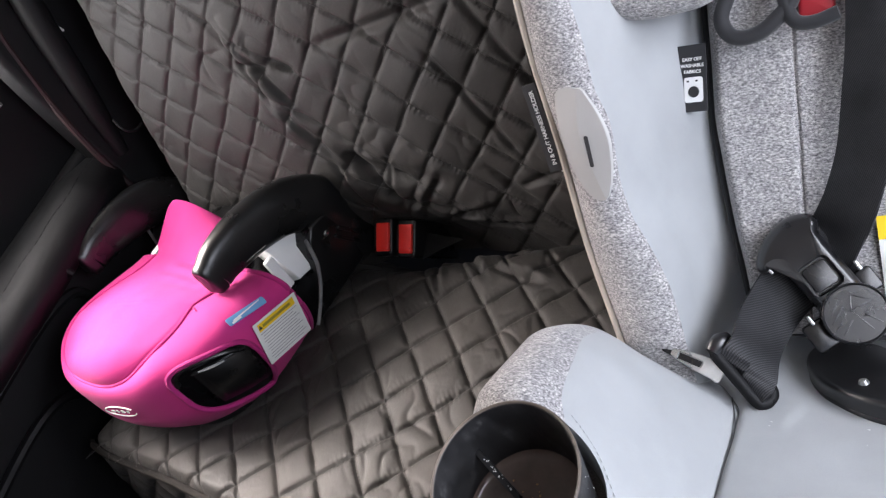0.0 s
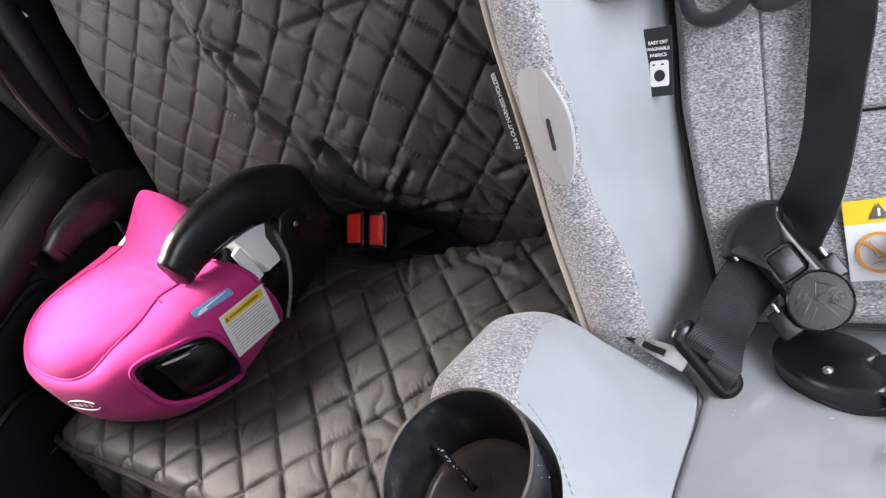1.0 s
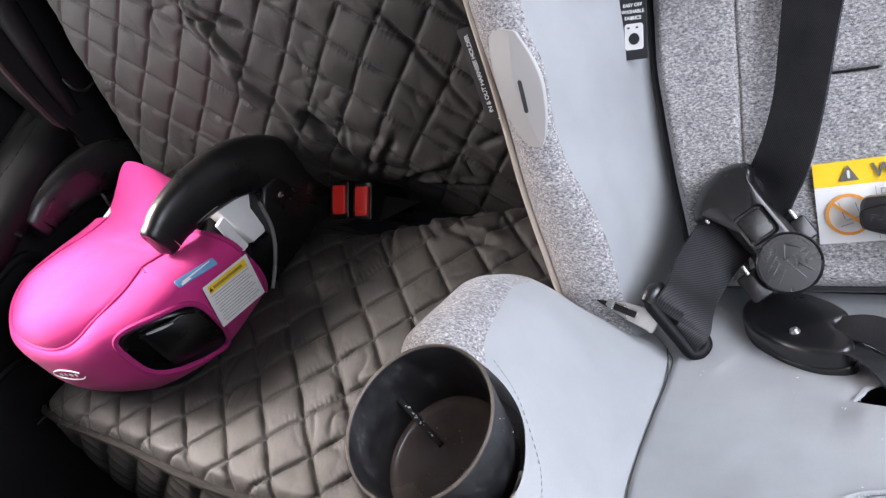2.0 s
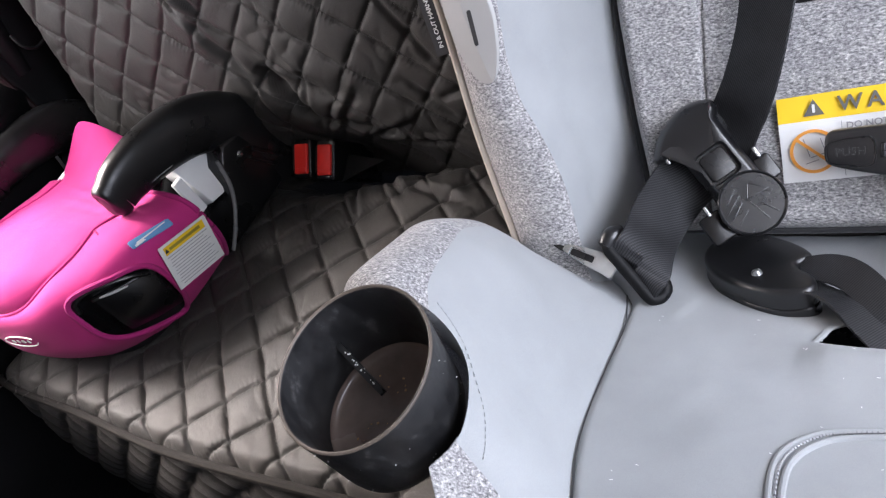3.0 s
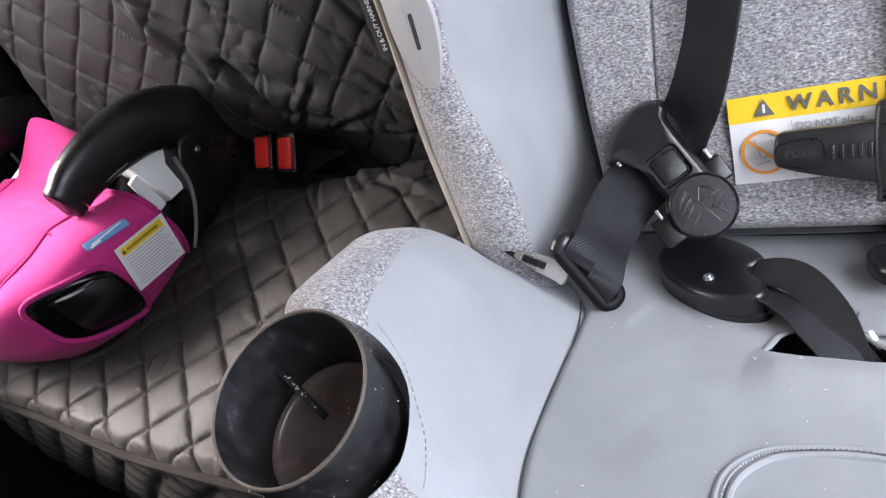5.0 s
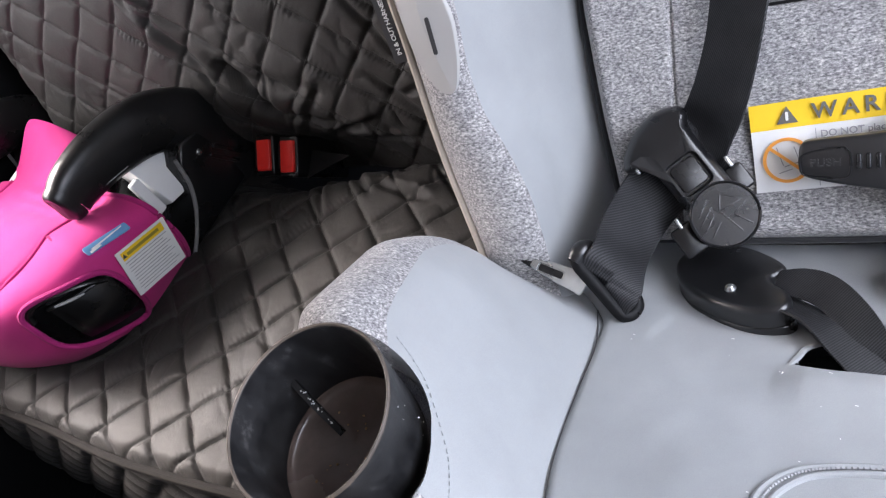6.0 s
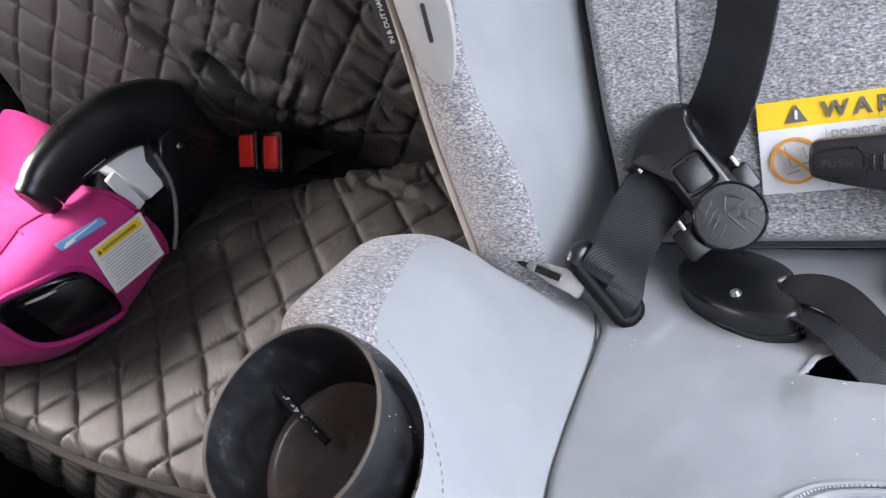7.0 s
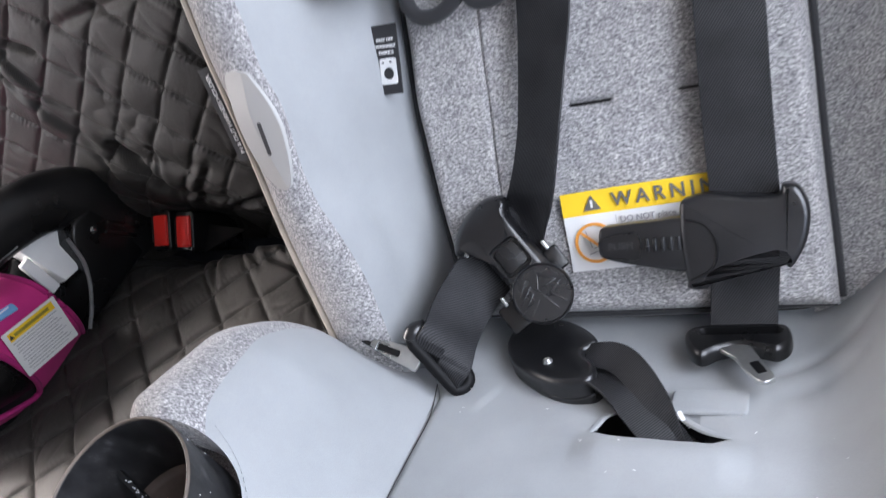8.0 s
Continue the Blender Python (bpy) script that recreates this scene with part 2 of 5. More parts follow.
def ribbon(pts, sides, width, thick, n=40):
    """A strap: a line of centres, the direction across it at each, its width and thickness."""
    line, across = smooth_line(pts, n), smooth_line(sides, n)
    bm = bmesh.new()
    rings = []
    for k, p in enumerate(line):
        d = (line[min(k + 1, n)] - line[max(k - 1, 0)]).normalized()
        s = (across[k] - d * across[k].dot(d)).normalized()
        t = s.cross(d).normalized()
        prof = [(-0.5, 0), (-0.485, 0.5), (-0.25, 0.62), (0, 0.66), (0.25, 0.62), (0.485, 0.5), (0.5, 0), (0.485, -0.5), (0, -0.5), (-0.485, -0.5)]
        rings.append([bm.verts.new(p + s * (a * width) + t * (b * thick)) for a, b in prof])
    m = len(rings[0])
    for a, b in zip(rings, rings[1:]):
        for i in range(m):
            bm.faces.new((a[i], a[(i + 1) % m], b[(i + 1) % m], b[i]))
    bm.faces.new(rings[0][::-1])
    bm.faces.new(rings[-1])
    return bm


def rounded(pts, n):
    """A closed smooth outline through corner points."""
    p = [Vector((*q, 0)) for q in pts]
    m = len(p)
    out = []
    for i in range(m):
        a, b, c, d = p[i - 1], p[i], p[(i + 1) % m], p[(i + 2) % m]
        for k in range(n):
            t = k / n
            q = 0.5 * (2 * b + (c - a) * t + (2 * a - 5 * b + 4 * c - d) * t * t + (3 * b - a - 3 * c + d) * t ** 3)
            out.append((q.x, q.y))
    return out


def box_outline(w, h, r=0.0, n=5):
    """A rectangle about the origin with rounded corners."""
    if not r:
        return [(-w / 2, -h / 2), (w / 2, -h / 2), (w / 2, h / 2), (-w / 2, h / 2)]
    out = []
    for cx, cy, a0 in ((w / 2 - r, h / 2 - r, 0), (-w / 2 + r, h / 2 - r, 90), (-w / 2 + r, -h / 2 + r, 180), (w / 2 - r, -h / 2 + r, 270)):
        out += [(cx + r * math.cos(radians(a0 + 90 * k / n)), cy + r * math.sin(radians(a0 + 90 * k / n))) for k in range(n + 1)]
    return out


def inset(outline, d):
    """A closed outline moved inwards by d."""
    m = len(outline)
    turn = sum(outline[i - 1][0] * outline[i][1] - outline[i][0] * outline[i - 1][1] for i in range(m))
    out = []
    for i, (x, y) in enumerate(outline):
        (ax, ay), (bx, by) = outline[i - 1], outline[(i + 1) % m]
        dx, dy = bx - ax, by - ay
        k = (d if turn > 0 else -d) / max(1e-9, math.hypot(dx, dy))
        out.append((x - dy * k, y + dx * k))
    return out


def slab(outline, depth, bevel=0.0, seg=3, dome=0.0):
    """An outline extruded from z = 0 to depth, its rims rounded off; dome swells the top."""
    bm = bmesh.new()
    m = len(outline)
    cx, cy = sum(p[0] for p in outline) / m, sum(p[1] for p in outline) / m
    if m == 4:
        rows = [(outline, 0.0), (outline, depth)]
    elif bevel:
        rows = [(outline, 0.0)] + [(inset(outline, bevel * (1 - math.cos(radians(90 * k / seg)))), depth - bevel + bevel * math.sin(radians(90 * k / seg))) for k in range(seg + 1)]
    else:
        rows = [(outline, 0.0), (outline, depth)]
    if dome:
        last = rows[-1][0]
        rows += [([(cx + (x - cx) * f, cy + (y - cy) * f) for x, y in last], depth + dome * g) for f, g in ((0.75, 0.5), (0.45, 0.85))]
    rings = [[bm.verts.new((x, y, z)) for x, y in line] for line, z in rows]
    for a, b in zip(rings, rings[1:]):
        for i in range(m):
            bm.faces.new((a[i], a[(i + 1) % m], b[(i + 1) % m], b[i]))
    bm.faces.new(rings[0][::-1])
    bm.faces.new(rings[-1])
    return bm


def lathe(profile, n=48):
    bm = bmesh.new()
    rings = [[bm.verts.new((r * math.cos(2 * math.pi * i / n), r * math.sin(2 * math.pi * i / n), z)) for i in range(n)] for r, z in profile]
    for a, b in zip(rings, rings[1:]):
        for i in range(n):
            bm.faces.new((a[i], a[(i + 1) % n], b[(i + 1) % n], b[i]))
    return bm


def box(x0, x1, y0, y1, z0, z1, bevel=0.0):
    bm = bmesh.new()
    bmesh.ops.create_cube(bm, size=1, matrix=Matrix.LocRotScale(((x0 + x1) / 2, (y0 + y1) / 2, (z0 + z1) / 2), None, (x1 - x0, y1 - y0, z1 - z0)))
    if bevel:
        bmesh.ops.bevel(bm, geom=bm.edges[:], offset=bevel, segments=3, affect="EDGES", profile=0.5)
    return bm


def wall(name, bm, mat, label, category):
    ob = part(name, bm, mat, None, label, smooth=0)
    return tagged(ob, label, category, kind="structure")


def letters(text, size, mat, parent, frame_m, align="CENTER", space=1.0, name="print", bold=0.018):
    """Flat printed letters with the built-in font, in the plane z = 0 of frame_m."""
    cu = bpy.data.curves.new(name, "FONT")
    cu.body, cu.size, cu.align_x, cu.align_y, cu.extrude, cu.offset = text, size, align, "CENTER", 0.00015, size * bold
    cu.space_character, cu.resolution_u = space, 3
    tmp = bpy.data.objects.new(name, cu)
    me = bpy.data.meshes.new_from_object(tmp)
    bpy.data.objects.remove(tmp)
    base = BASES[parent.name]
    me.transform(Matrix.Translation(-base) @ Matrix.Scale(U, 4) @ frame_m)
    finish(me, mat, 0)
    ob = new(name, me)
    ob.parent = parent
    BASES[ob.name] = base
    return ob


def axes(origin, x, y):
    """A frame with its x along x and its y as near y as may be."""
    x = Vector(x).normalized()
    z = x.cross(Vector(y)).normalized()
    y = z.cross(x)
    m = Matrix((x, y, z)).transposed().to_4x4()
    m.translation = origin
    return m


# ---- frames of the plan ----
BENCH = pose(0, 0, 0.33, -8, 0, 0)            # x across the car, y rearwards along the cushion, z off the cushion
BACK = pose(0, 0, 0.33, 67, 0, 0)             # x across, y up the backrest, z towards the front
SEAT = pose(0, -0.176, 0.471, -33, 0, 0)      # child seat: x across, y rearwards, z off its cushion
SEAT_BACK = SEAT @ pose(0, 0, 0, 75, 0, 0)    # x across, y up its back, z towards the child
BOOST = BENCH @ pose(-0.722, -0.105, 0.0, 0, 0, -7)

# ---- the car ----
def build_car():
    wall("floor", box(-1.06, 0.42, -1.4, 0.6, -0.04, 0.0), DARK, "dark carpeted car floor", "floor")
    wall("ground", box(-60, 60, -60, 60, -0.32, -0.30), GROUND, "pale concrete ground outside the car", "ground")
    wall("ceiling", box(-1.06, 0.42, -1.4, 0.6, 1.06, 1.1), LINER, "light grey cloth car headliner", "ceiling")
    wall("wall_rear", box(-1.06, 0.42, 0.56, 0.6, 0.0, 0.82), TRIM, "black panel behind the rear bench", "wall")
    # unseen panel, placed and sized to keep light off the bench front
    wall("wall_front", box(-1.06, 0.42, -0.62, -0.56, 0.0, 0.80), TRIM, "unseen black panel in place of the front seats, shading the footwell", "wall")
    wall("wall_door", box(-1.06, -0.985, -1.4, 0.6, 0.0, 0.635), TRIM, "black far side of the car body", "wall")
    wall("wall_pillar", box(-1.06, -0.985, 0.05, 0.6, 0.635, 1.06), TRIM, "black rear pillar beside the far window", "wall")
    wall("window_header", box(-1.06, -0.985, -1.4, 0.05, 1.045, 1.06), LINER, "grey roof rail over the far window", "wall")
    wall("wall_sill", box(0.42, 0.46, -1.4, 0.6, -0.1, 0.12), TRIM, "black sill of the open door", "wall")
    bench = thing("rear_bench", (-0.3, -0.1, 0.0), "black rear bench under the quilted cover", "bench")
    part("seat_base", box(-0.90, 0.29, -0.285, 0.02, -0.33, -0.05, 0.02), TRIM, bench, "", BENCH)
    part("backrest", box(-0.885, 0.285, 0.0, 0.58, -0.13, -0.09, 0.02), TRIM, bench, "", BACK)


build_car()

# ---- quilted seat cover on the rear bench ----
def quilt(x, y, origin, e1, e2):
    """Padding height, 0 on the seams to 1 in the middle of a diamond."""
    det = e1[0] * e2[1] - e1[1] * e2[0]
    dx, dy = x - origin[0], y - origin[1]
    dx += 0.0035 * noise.noise((x * 9, y * 9, 1.7))
    dy += 0.0035 * noise.noise((x * 9, y * 9, 7.3))
    u, v = (dx * e2[1] - dy * e2[0]) / det, (dy * e1[0] - dx * e1[1]) / det
    su, sv = abs(math.sin(math.pi * u)), abs(math.sin(math.pi * v))
    return (1 - math.exp(-6.5 * su)) * (1 - math.exp(-6.5 * sv)) * (0.80 + 0.20 * su * sv)


def bell(x, y, cx, cy, rx, ry):
    return math.exp(-((x - cx) / rx) ** 2 - ((y - cy) / ry) ** 2)


def groove(x, y, a, b, wide):
    """A fold along the line from a to b, 1 in its middle."""
    ax, ay, dx, dy = a[0], a[1], b[0] - a[0], b[1] - a[1]
    ll = dx * dx + dy * dy
    t = max(0.0, min(1.0, ((x - ax) * dx + (y - ay) * dy) / ll))
    d = math.hypot(x - ax - t * dx, y - ay - t * dy)
    return math.exp(-(d / wide) ** 2) * min(1.0, 5 * t + 0.2, 5 * (1 - t) + 0.2)


def front_edge(x):
    return curve_value([(-0.92, -0.265), (-0.85, -0.284), (-0.70, -0.30), (-0.53, -0.322), (-0.42, -0.327), (0.0, -0.335), (0.3, -0.33)], x)


SEAT_LATTICE = ((-0.5259, -0.2394), (0.0326, 0.0275), (0.0285, -0.0328))
BACK_LATTICE = ((-0.4075, 0.2688), (0.0319, -0.0268), (-0.0299, -0.0311))


def pucker(x, y, origin, e1, e2):
    """Small gathers of the cloth across its seams."""
    det = e1[0] * e2[1] - e1[1] * e2[0]
    dx = x - origin[0] + 0.0035 * noise.noise((x * 9, y * 9, 1.7))
    dy = y - origin[1] + 0.0035 * noise.noise((x * 9, y * 9, 7.3))
    u, v = (dx * e2[1] - dy * e2[0]) / det, (dy * e1[0] - dx * e1[1]) / det
    some = 0.6 + 0.8 * noise.noise((x * 24, y * 24, 3.3))
    a = math.exp(-(abs(v - round(v)) / 0.17) ** 2) * math.sin(57 * u + 4 * noise.noise((x * 40, y * 40, 0.3)))
    b = math.exp(-(abs(u - round(u)) / 0.14) ** 2) * math.sin(57 * v + 4 * noise.noise((x * 40, y * 40, 6.3)))
    return some * (0.00062 * a + 0.00026 * b)


def wrinkle(x, y, seed):
    """Fine creases of the cloth, strong in some places only."""
    some = max(0.0, noise.noise((x * 13, y * 13, seed + 31)) + 0.12)
    return -0.0042 * some * (1 - abs(noise.noise((x * 38 + y * 20, y * 24 - x * 11, seed)))) ** 6


def cushion_height(x, y):
    q = quilt(x, y, *SEAT_LATTICE)
    z = 0.0054 * (q - 0.75) + 0.0018 * (1 - q) * noise.noise((x * 70, y * 70, 2.2)) + wrinkle(x, y, 2.0) + pucker(x, y, *SEAT_LATTICE)
    z += 0.004 * noise.noise((x * 7, y * 7, 3.1)) + 0.002 * noise.noise((x * 22, y * 22, 5.1))
    z -= 0.062 * bell(x, y, -0.53, 0.035, 0.085, 0.038)
    z -= 0.03 * max(0.0, (y + 0.01) / 0.05) ** 2 + 0.030 * bell(x, y, -0.42, 0.05, 0.09, 0.032)
    for a, b in (((-0.47, 0.03), (-0.40, -0.035)), ((-0.455, 0.035), (-0.36, 0.0)), ((-0.49, 0.02), (-0.45, -0.06)), ((-0.43, 0.04), (-0.34, 0.03)), ((-0.40, -0.02), (-0.33, -0.045))):
        f = groove(x, y, a, b, 0.0045)
        z -= 0.0050 * f - 0.0034 * groove(x, y, (a[0] + 0.004, a[1] + 0.008), (b[0] + 0.004, b[1] + 0.008), 0.006)
    z += 0.006 * bell(x, y, -0.40, -0.02, 0.09, 0.03)
    left = max(0.0, (-0.845 - x) / 0.045)
    z -= 0.02 * left ** 2
    return z


def back_height(x, y):
    q = quilt(x, y, *BACK_LATTICE)
    z = 0.0042 * (q - 0.75) + 0.0018 * (1 - q) * noise.noise((x * 70, y * 70, 4.2)) + wrinkle(x, y, 8.0) + pucker(x, y, *BACK_LATTICE)
    z += 0.005 * noise.noise((x * 6, y * 6, 13.1)) + 0.0016 * noise.noise((x * 25, y * 25, 15.1))
    z -= 0.06 * max(0.0, (-0.835 - x) / 0.05) ** 2
    z -= 0.006 * groove(x, y, (-0.53, 0.255), (-0.35, 0.268), 0.006)
    z -= 0.007 * groove(x, y, (-0.655, 0.31), (-0.61, 0.20), 0.005)
    z += 0.010 * groove(x, y, (-0.640, 0.31), (-0.59, 0.15), 0.018)
    z -= 0.005 * groove(x, y, (-0.61, 0.21), (-0.55, 0.11), 0.005)
    z -= 0.012 * groove(x, y, (-0.56, 0.125), (-0.42, 0.085), 0.011) * 0.5
    z -= 0.007 * groove(x, y, (-0.64, 0.26), (-0.60, 0.245), 0.004)
    z -= 0.005 * groove(x, y, (-0.625, 0.275), (-0.585, 0.20), 0.004) + 0.005 * groove(x, y, (-0.60, 0.255), (-0.565, 0.235), 0.004)
    z -= 0.004 * groove(x, y, (-0.36, 0.30), (-0.28, 0.13), 0.005) + 0.004 * groove(x, y, (-0.40, 0.23), (-0.33, 0.10), 0.004)
    z -= 0.016 * groove(x, y, (-0.548, 0.138), (-0.505, 0.066), 0.009) + 0.011 * groove(x, y, (-0.505, 0.066), (-0.41, 0.034), 0.008)
    z -= 0.004 * groove(x, y, (-0.375, 0.10), (-0.33, 0.05), 0.004) + 0.004 * groove(x, y, (-0.345, 0.075), (-0.295, 0.086), 0.004)
    for a, b in (((-0.505, 0.03), (-0.43, 0.10)), ((-0.49, 0.02), (-0.38, 0.055)), ((-0.51, 0.05), (-0.49, 0.135)), ((-0.545, 0.05), (-0.57, 0.13)), ((-0.45, 0.02), (-0.35, 0.02))):
        z -= 0.0055 * groove(x, y, a, b, 0.0045) - 0.0036 * groove(x, y, (a[0] + 0.003, a[1] + 0.009), (b[0] + 0.003, b[1] + 0.009), 0.0065)
    z -= 0.045 * bell(x, y, -0.53, 0.0, 0.085, 0.055)
    z -= 0.02 * max(0.0, (0.05 - y) / 0.08) ** 2 + 0.030 * bell(x, y, -0.42, -0.01, 0.09, 0.05)
    return z


def build_cover():
    cover = thing("seat_cover", (-0.3, -0.15, 0.33), "black quilted diamond-stitched seat cover on the rear bench", "seat cover")

    def seat(u, v):
        x = -0.89 + 1.17 * u
        f = front_edge(x)
        y = f + (0.055 - f) * v
        return x, y, cushion_height(x, y) - 0.010 * max(0.0, 1 - v / 0.035) ** 2

    part("seat_panel", grid(seat, 780, 250), QUILT, cover, frame_m=BENCH, smooth=60)

    def flap(u, v):
        x = -0.89 + 1.17 * u
        f = front_edge(x)
        h = 0.009 * (quilt(x, f - v * 0.3, *SEAT_LATTICE) - 0.7)
        sag = 0.012 * noise.noise((x * 6, v * 2, 9.0))
        return x, f - 0.004 - h - 0.02 * math.sin(v * 2.2) + sag * v, -0.012 - 0.27 * v

    part("front_flap", grid(flap, 300, 70), QUILT, cover, frame_m=BENCH, smooth=60)
    edge = [(-0.872 + 1.15 * k / 30, front_edge(-0.872 + 1.15 * k / 30) - 0.003, -0.009 + 0.0015 * noise.noise((k * 0.7, 0, 0))) for k in range(31)]
    part("edge_piping", tube(edge, [0.0042] * 4, 160, 8), PIPING_DARK, cover, "raised dark piping along the front edge", BENCH)

    def back(u, v):
        x, y = -0.885 + 1.165 * u, -0.03 + 0.62 * v
        return x, y, back_height(x, y)

    part("back_panel", grid(back, 700, 370), QUILT, cover, frame_m=BACK, smooth=60)


build_cover()

# ---- child seat ----
CUP_AXIS = Vector((0, -0.545, 0.839))
CUP_TOP = Vector((-0.137, -0.215, 0.0635))
CUP_LEAN = Vector((0.18, 0.06, 0.0))   # how far the tub runs sideways for each unit of depth
CUP = SEAT @ axes(CUP_TOP, (1, 0, 0), (0, 0.839, 0.545))


def framed(outer, inner, depth, sunk):
    """A plate with a recess: outer and inner outlines with as many points, the recess sunk below the face."""
    bm = bmesh.new()
    m = len(outer)
    rows = [[bm.verts.new((x, y, 0)) for x, y in outer]]
    for d, z in ((0.0, 0.45), (0.035, 0.66), (0.10, 0.82), (0.20, 0.94), (0.30, 1.0)):
        rows.append([bm.verts.new((x, y, depth * z)) for x, y in inset(outer, d * depth)])
    ix, iy = sum(p[0] for p in inner) / m, sum(p[1] for p in inner) / m
    for f, z in ((1.06, depth), (1.0, depth - sunk * 0.25), (0.97, depth - sunk)):
        rows.append([bm.verts.new((ix + (x - ix) * f, iy + (y - iy) * f, z)) for x, y in inner])
    for a, b in zip(rows, rows[1:]):
        for i in range(m):
            bm.faces.new((a[i], a[(i + 1) % m], b[(i + 1) % m], b[i]))
    bm.faces.new(rows[0][::-1])
    bm.faces.new(rows[-1])
    return bm


def resampled(outline, m):
    """The same closed outline with m points at even steps, from its point of greatest x."""
    k0 = max(range(len(outline)), key=lambda i: outline[i][0])
    pts = outline[k0:] + outline[:k0]
    pts.append(pts[0])
    run = [0.0]
    for a, b in zip(pts, pts[1:]):
        run.append(run[-1] + math.hypot(b[0] - a[0], b[1] - a[1]))
    out, j = [], 0
    for i in range(m):
        d = run[-1] * i / m
        while run[j + 1] < d:
            j += 1
        t = (d - run[j]) / max(1e-9, run[j + 1] - run[j])
        out.append((pts[j][0] + (pts[j + 1][0] - pts[j][0]) * t, pts[j][1] + (pts[j + 1][1] - pts[j][1]) * t))
    return out


def seam_x(y):
    return curve_value([(-0.30, -0.055), (-0.204, -0.072), (-0.181, -0.079), (-0.15, -0.085), (-0.122, -0.087), (-0.065, -0.090), (-0.045, -0.100), (-0.02, -0.118), (0.02, -0.122)], y)


def cushion_z(x, y):
    z = 0.0012 * noise.noise((x * 18, y * 18, 2.0)) + 0.0004 * noise.noise((x * 70, y * 70, 2.0))
    z -= 0.09 * max(0.0, (-0.25 - y) / 0.06) ** 2
    z += 0.028 * max(0.0, (x - 0.080) / 0.038) ** 2
    z -= 0.004 * groove(x, y, (-0.005, -0.084), (0.054, -0.089), 0.0042) + 0.004 * groove(x, y, (0.006, -0.0770), (0.040, -0.081), 0.0085)
    z += 0.0045 * groove(x, y, (-0.012, -0.101), (0.062, -0.105), 0.012)
    z += 0.0016 * groove(x, y, (-0.09, -0.055), (-0.06, -0.065), 0.012)
    z -= 0.003 * math.exp(-((x + 0.02) / 0.05) ** 2 - ((y + 0.04) / 0.03) ** 2)
    # two fine folds that run to the far edge
    z -= 0.0016 * groove(x, y, (0.065, -0.045), (0.118, -0.012), 0.004)
    z -= 0.0012 * groove(x, y, (0.068, -0.062), (0.118, -0.034), 0.005)
    return z


def bolster_point(y, s):
    """Across the left bolster at y: s runs 0 at the cushion seam, 0.45 at the crest, 1 down the outside."""
    inner = curve_value([(-0.30, -0.10), (-0.25, -0.012), (-0.225, 0.03), (-0.20, 0.058), (-0.163, 0.074), (-0.12, 0.067), (-0.09, 0.051), (-0.075, 0.041), (-0.06, 0.029), (-0.035, 0.010)], y)
    outer = curve_value([(-0.30, -0.10), (-0.25, -0.02), (-0.225, 0.02), (-0.20, 0.056), (-0.163, 0.0765), (-0.12, 0.077), (-0.09, 0.069), (-0.06, 0.050), (-0.04, 0.022), (-0.03, 0.0)], y)
    xs = seam_x(y)
    nip = 0.055 * max(0.0, min(1.0, (-0.165 - y) / 0.055)) ** 1.2
    tuck = 0.034 * max(0.0, min(1.0, (-0.200 - y) / 0.032))
    ctrl = [(xs, y, -0.003), (xs - 0.010, y, 0.17 * inner), (xs - 0.030, y, 0.62 * inner), (-0.138 + 0.25 * nip + 0.6 * tuck, y, 0.97 * inner),
            (-0.159 + 0.6 * nip + 0.75 * tuck, y, 0.35 * inner + 0.65 * outer), (-0.177 + nip + 0.9 * tuck, y, outer - 0.013), (-0.188 + 1.1 * nip + tuck, y, outer - 0.05), (-0.190 + 1.1 * nip + tuck, y, outer - 0.14)]
    p = [Vector(q) for q in ctrl]
    p = [p[0] * 2 - p[1], *p, p[-1] * 2 - p[-2]]
    t = s * (len(p) - 3)
    i = min(int(t), len(p) - 4)
    t -= i
    a, b, c, d = p[i:i + 4]
    q = 0.5 * (2 * b + (c - a) * t + (2 * a - 5 * b + 4 * c - d) * t * t + (3 * b - a - 3 * c + d) * t ** 3)
    return q + Vector((0, 0, 0.0012 * noise.noise((q.x * 25, y * 25, 4.0))))


def panel_end(y):
    """How far across the bolster the smooth panel reaches."""
    return curve_value([(-0.26, 0.01), (-0.229, 0.02), (-0.2235, 0.09), (-0.2195, 0.17), (-0.2177, 0.205), (-0.2153, 0.245), (-0.2137, 0.285), (-0.210, 0.345), (-0.205, 0.35), (-0.182, 0.37), (-0.164, 0.40), (-0.14, 0.43), (-0.08, 0.51), (-0.03, 0.52)], y)


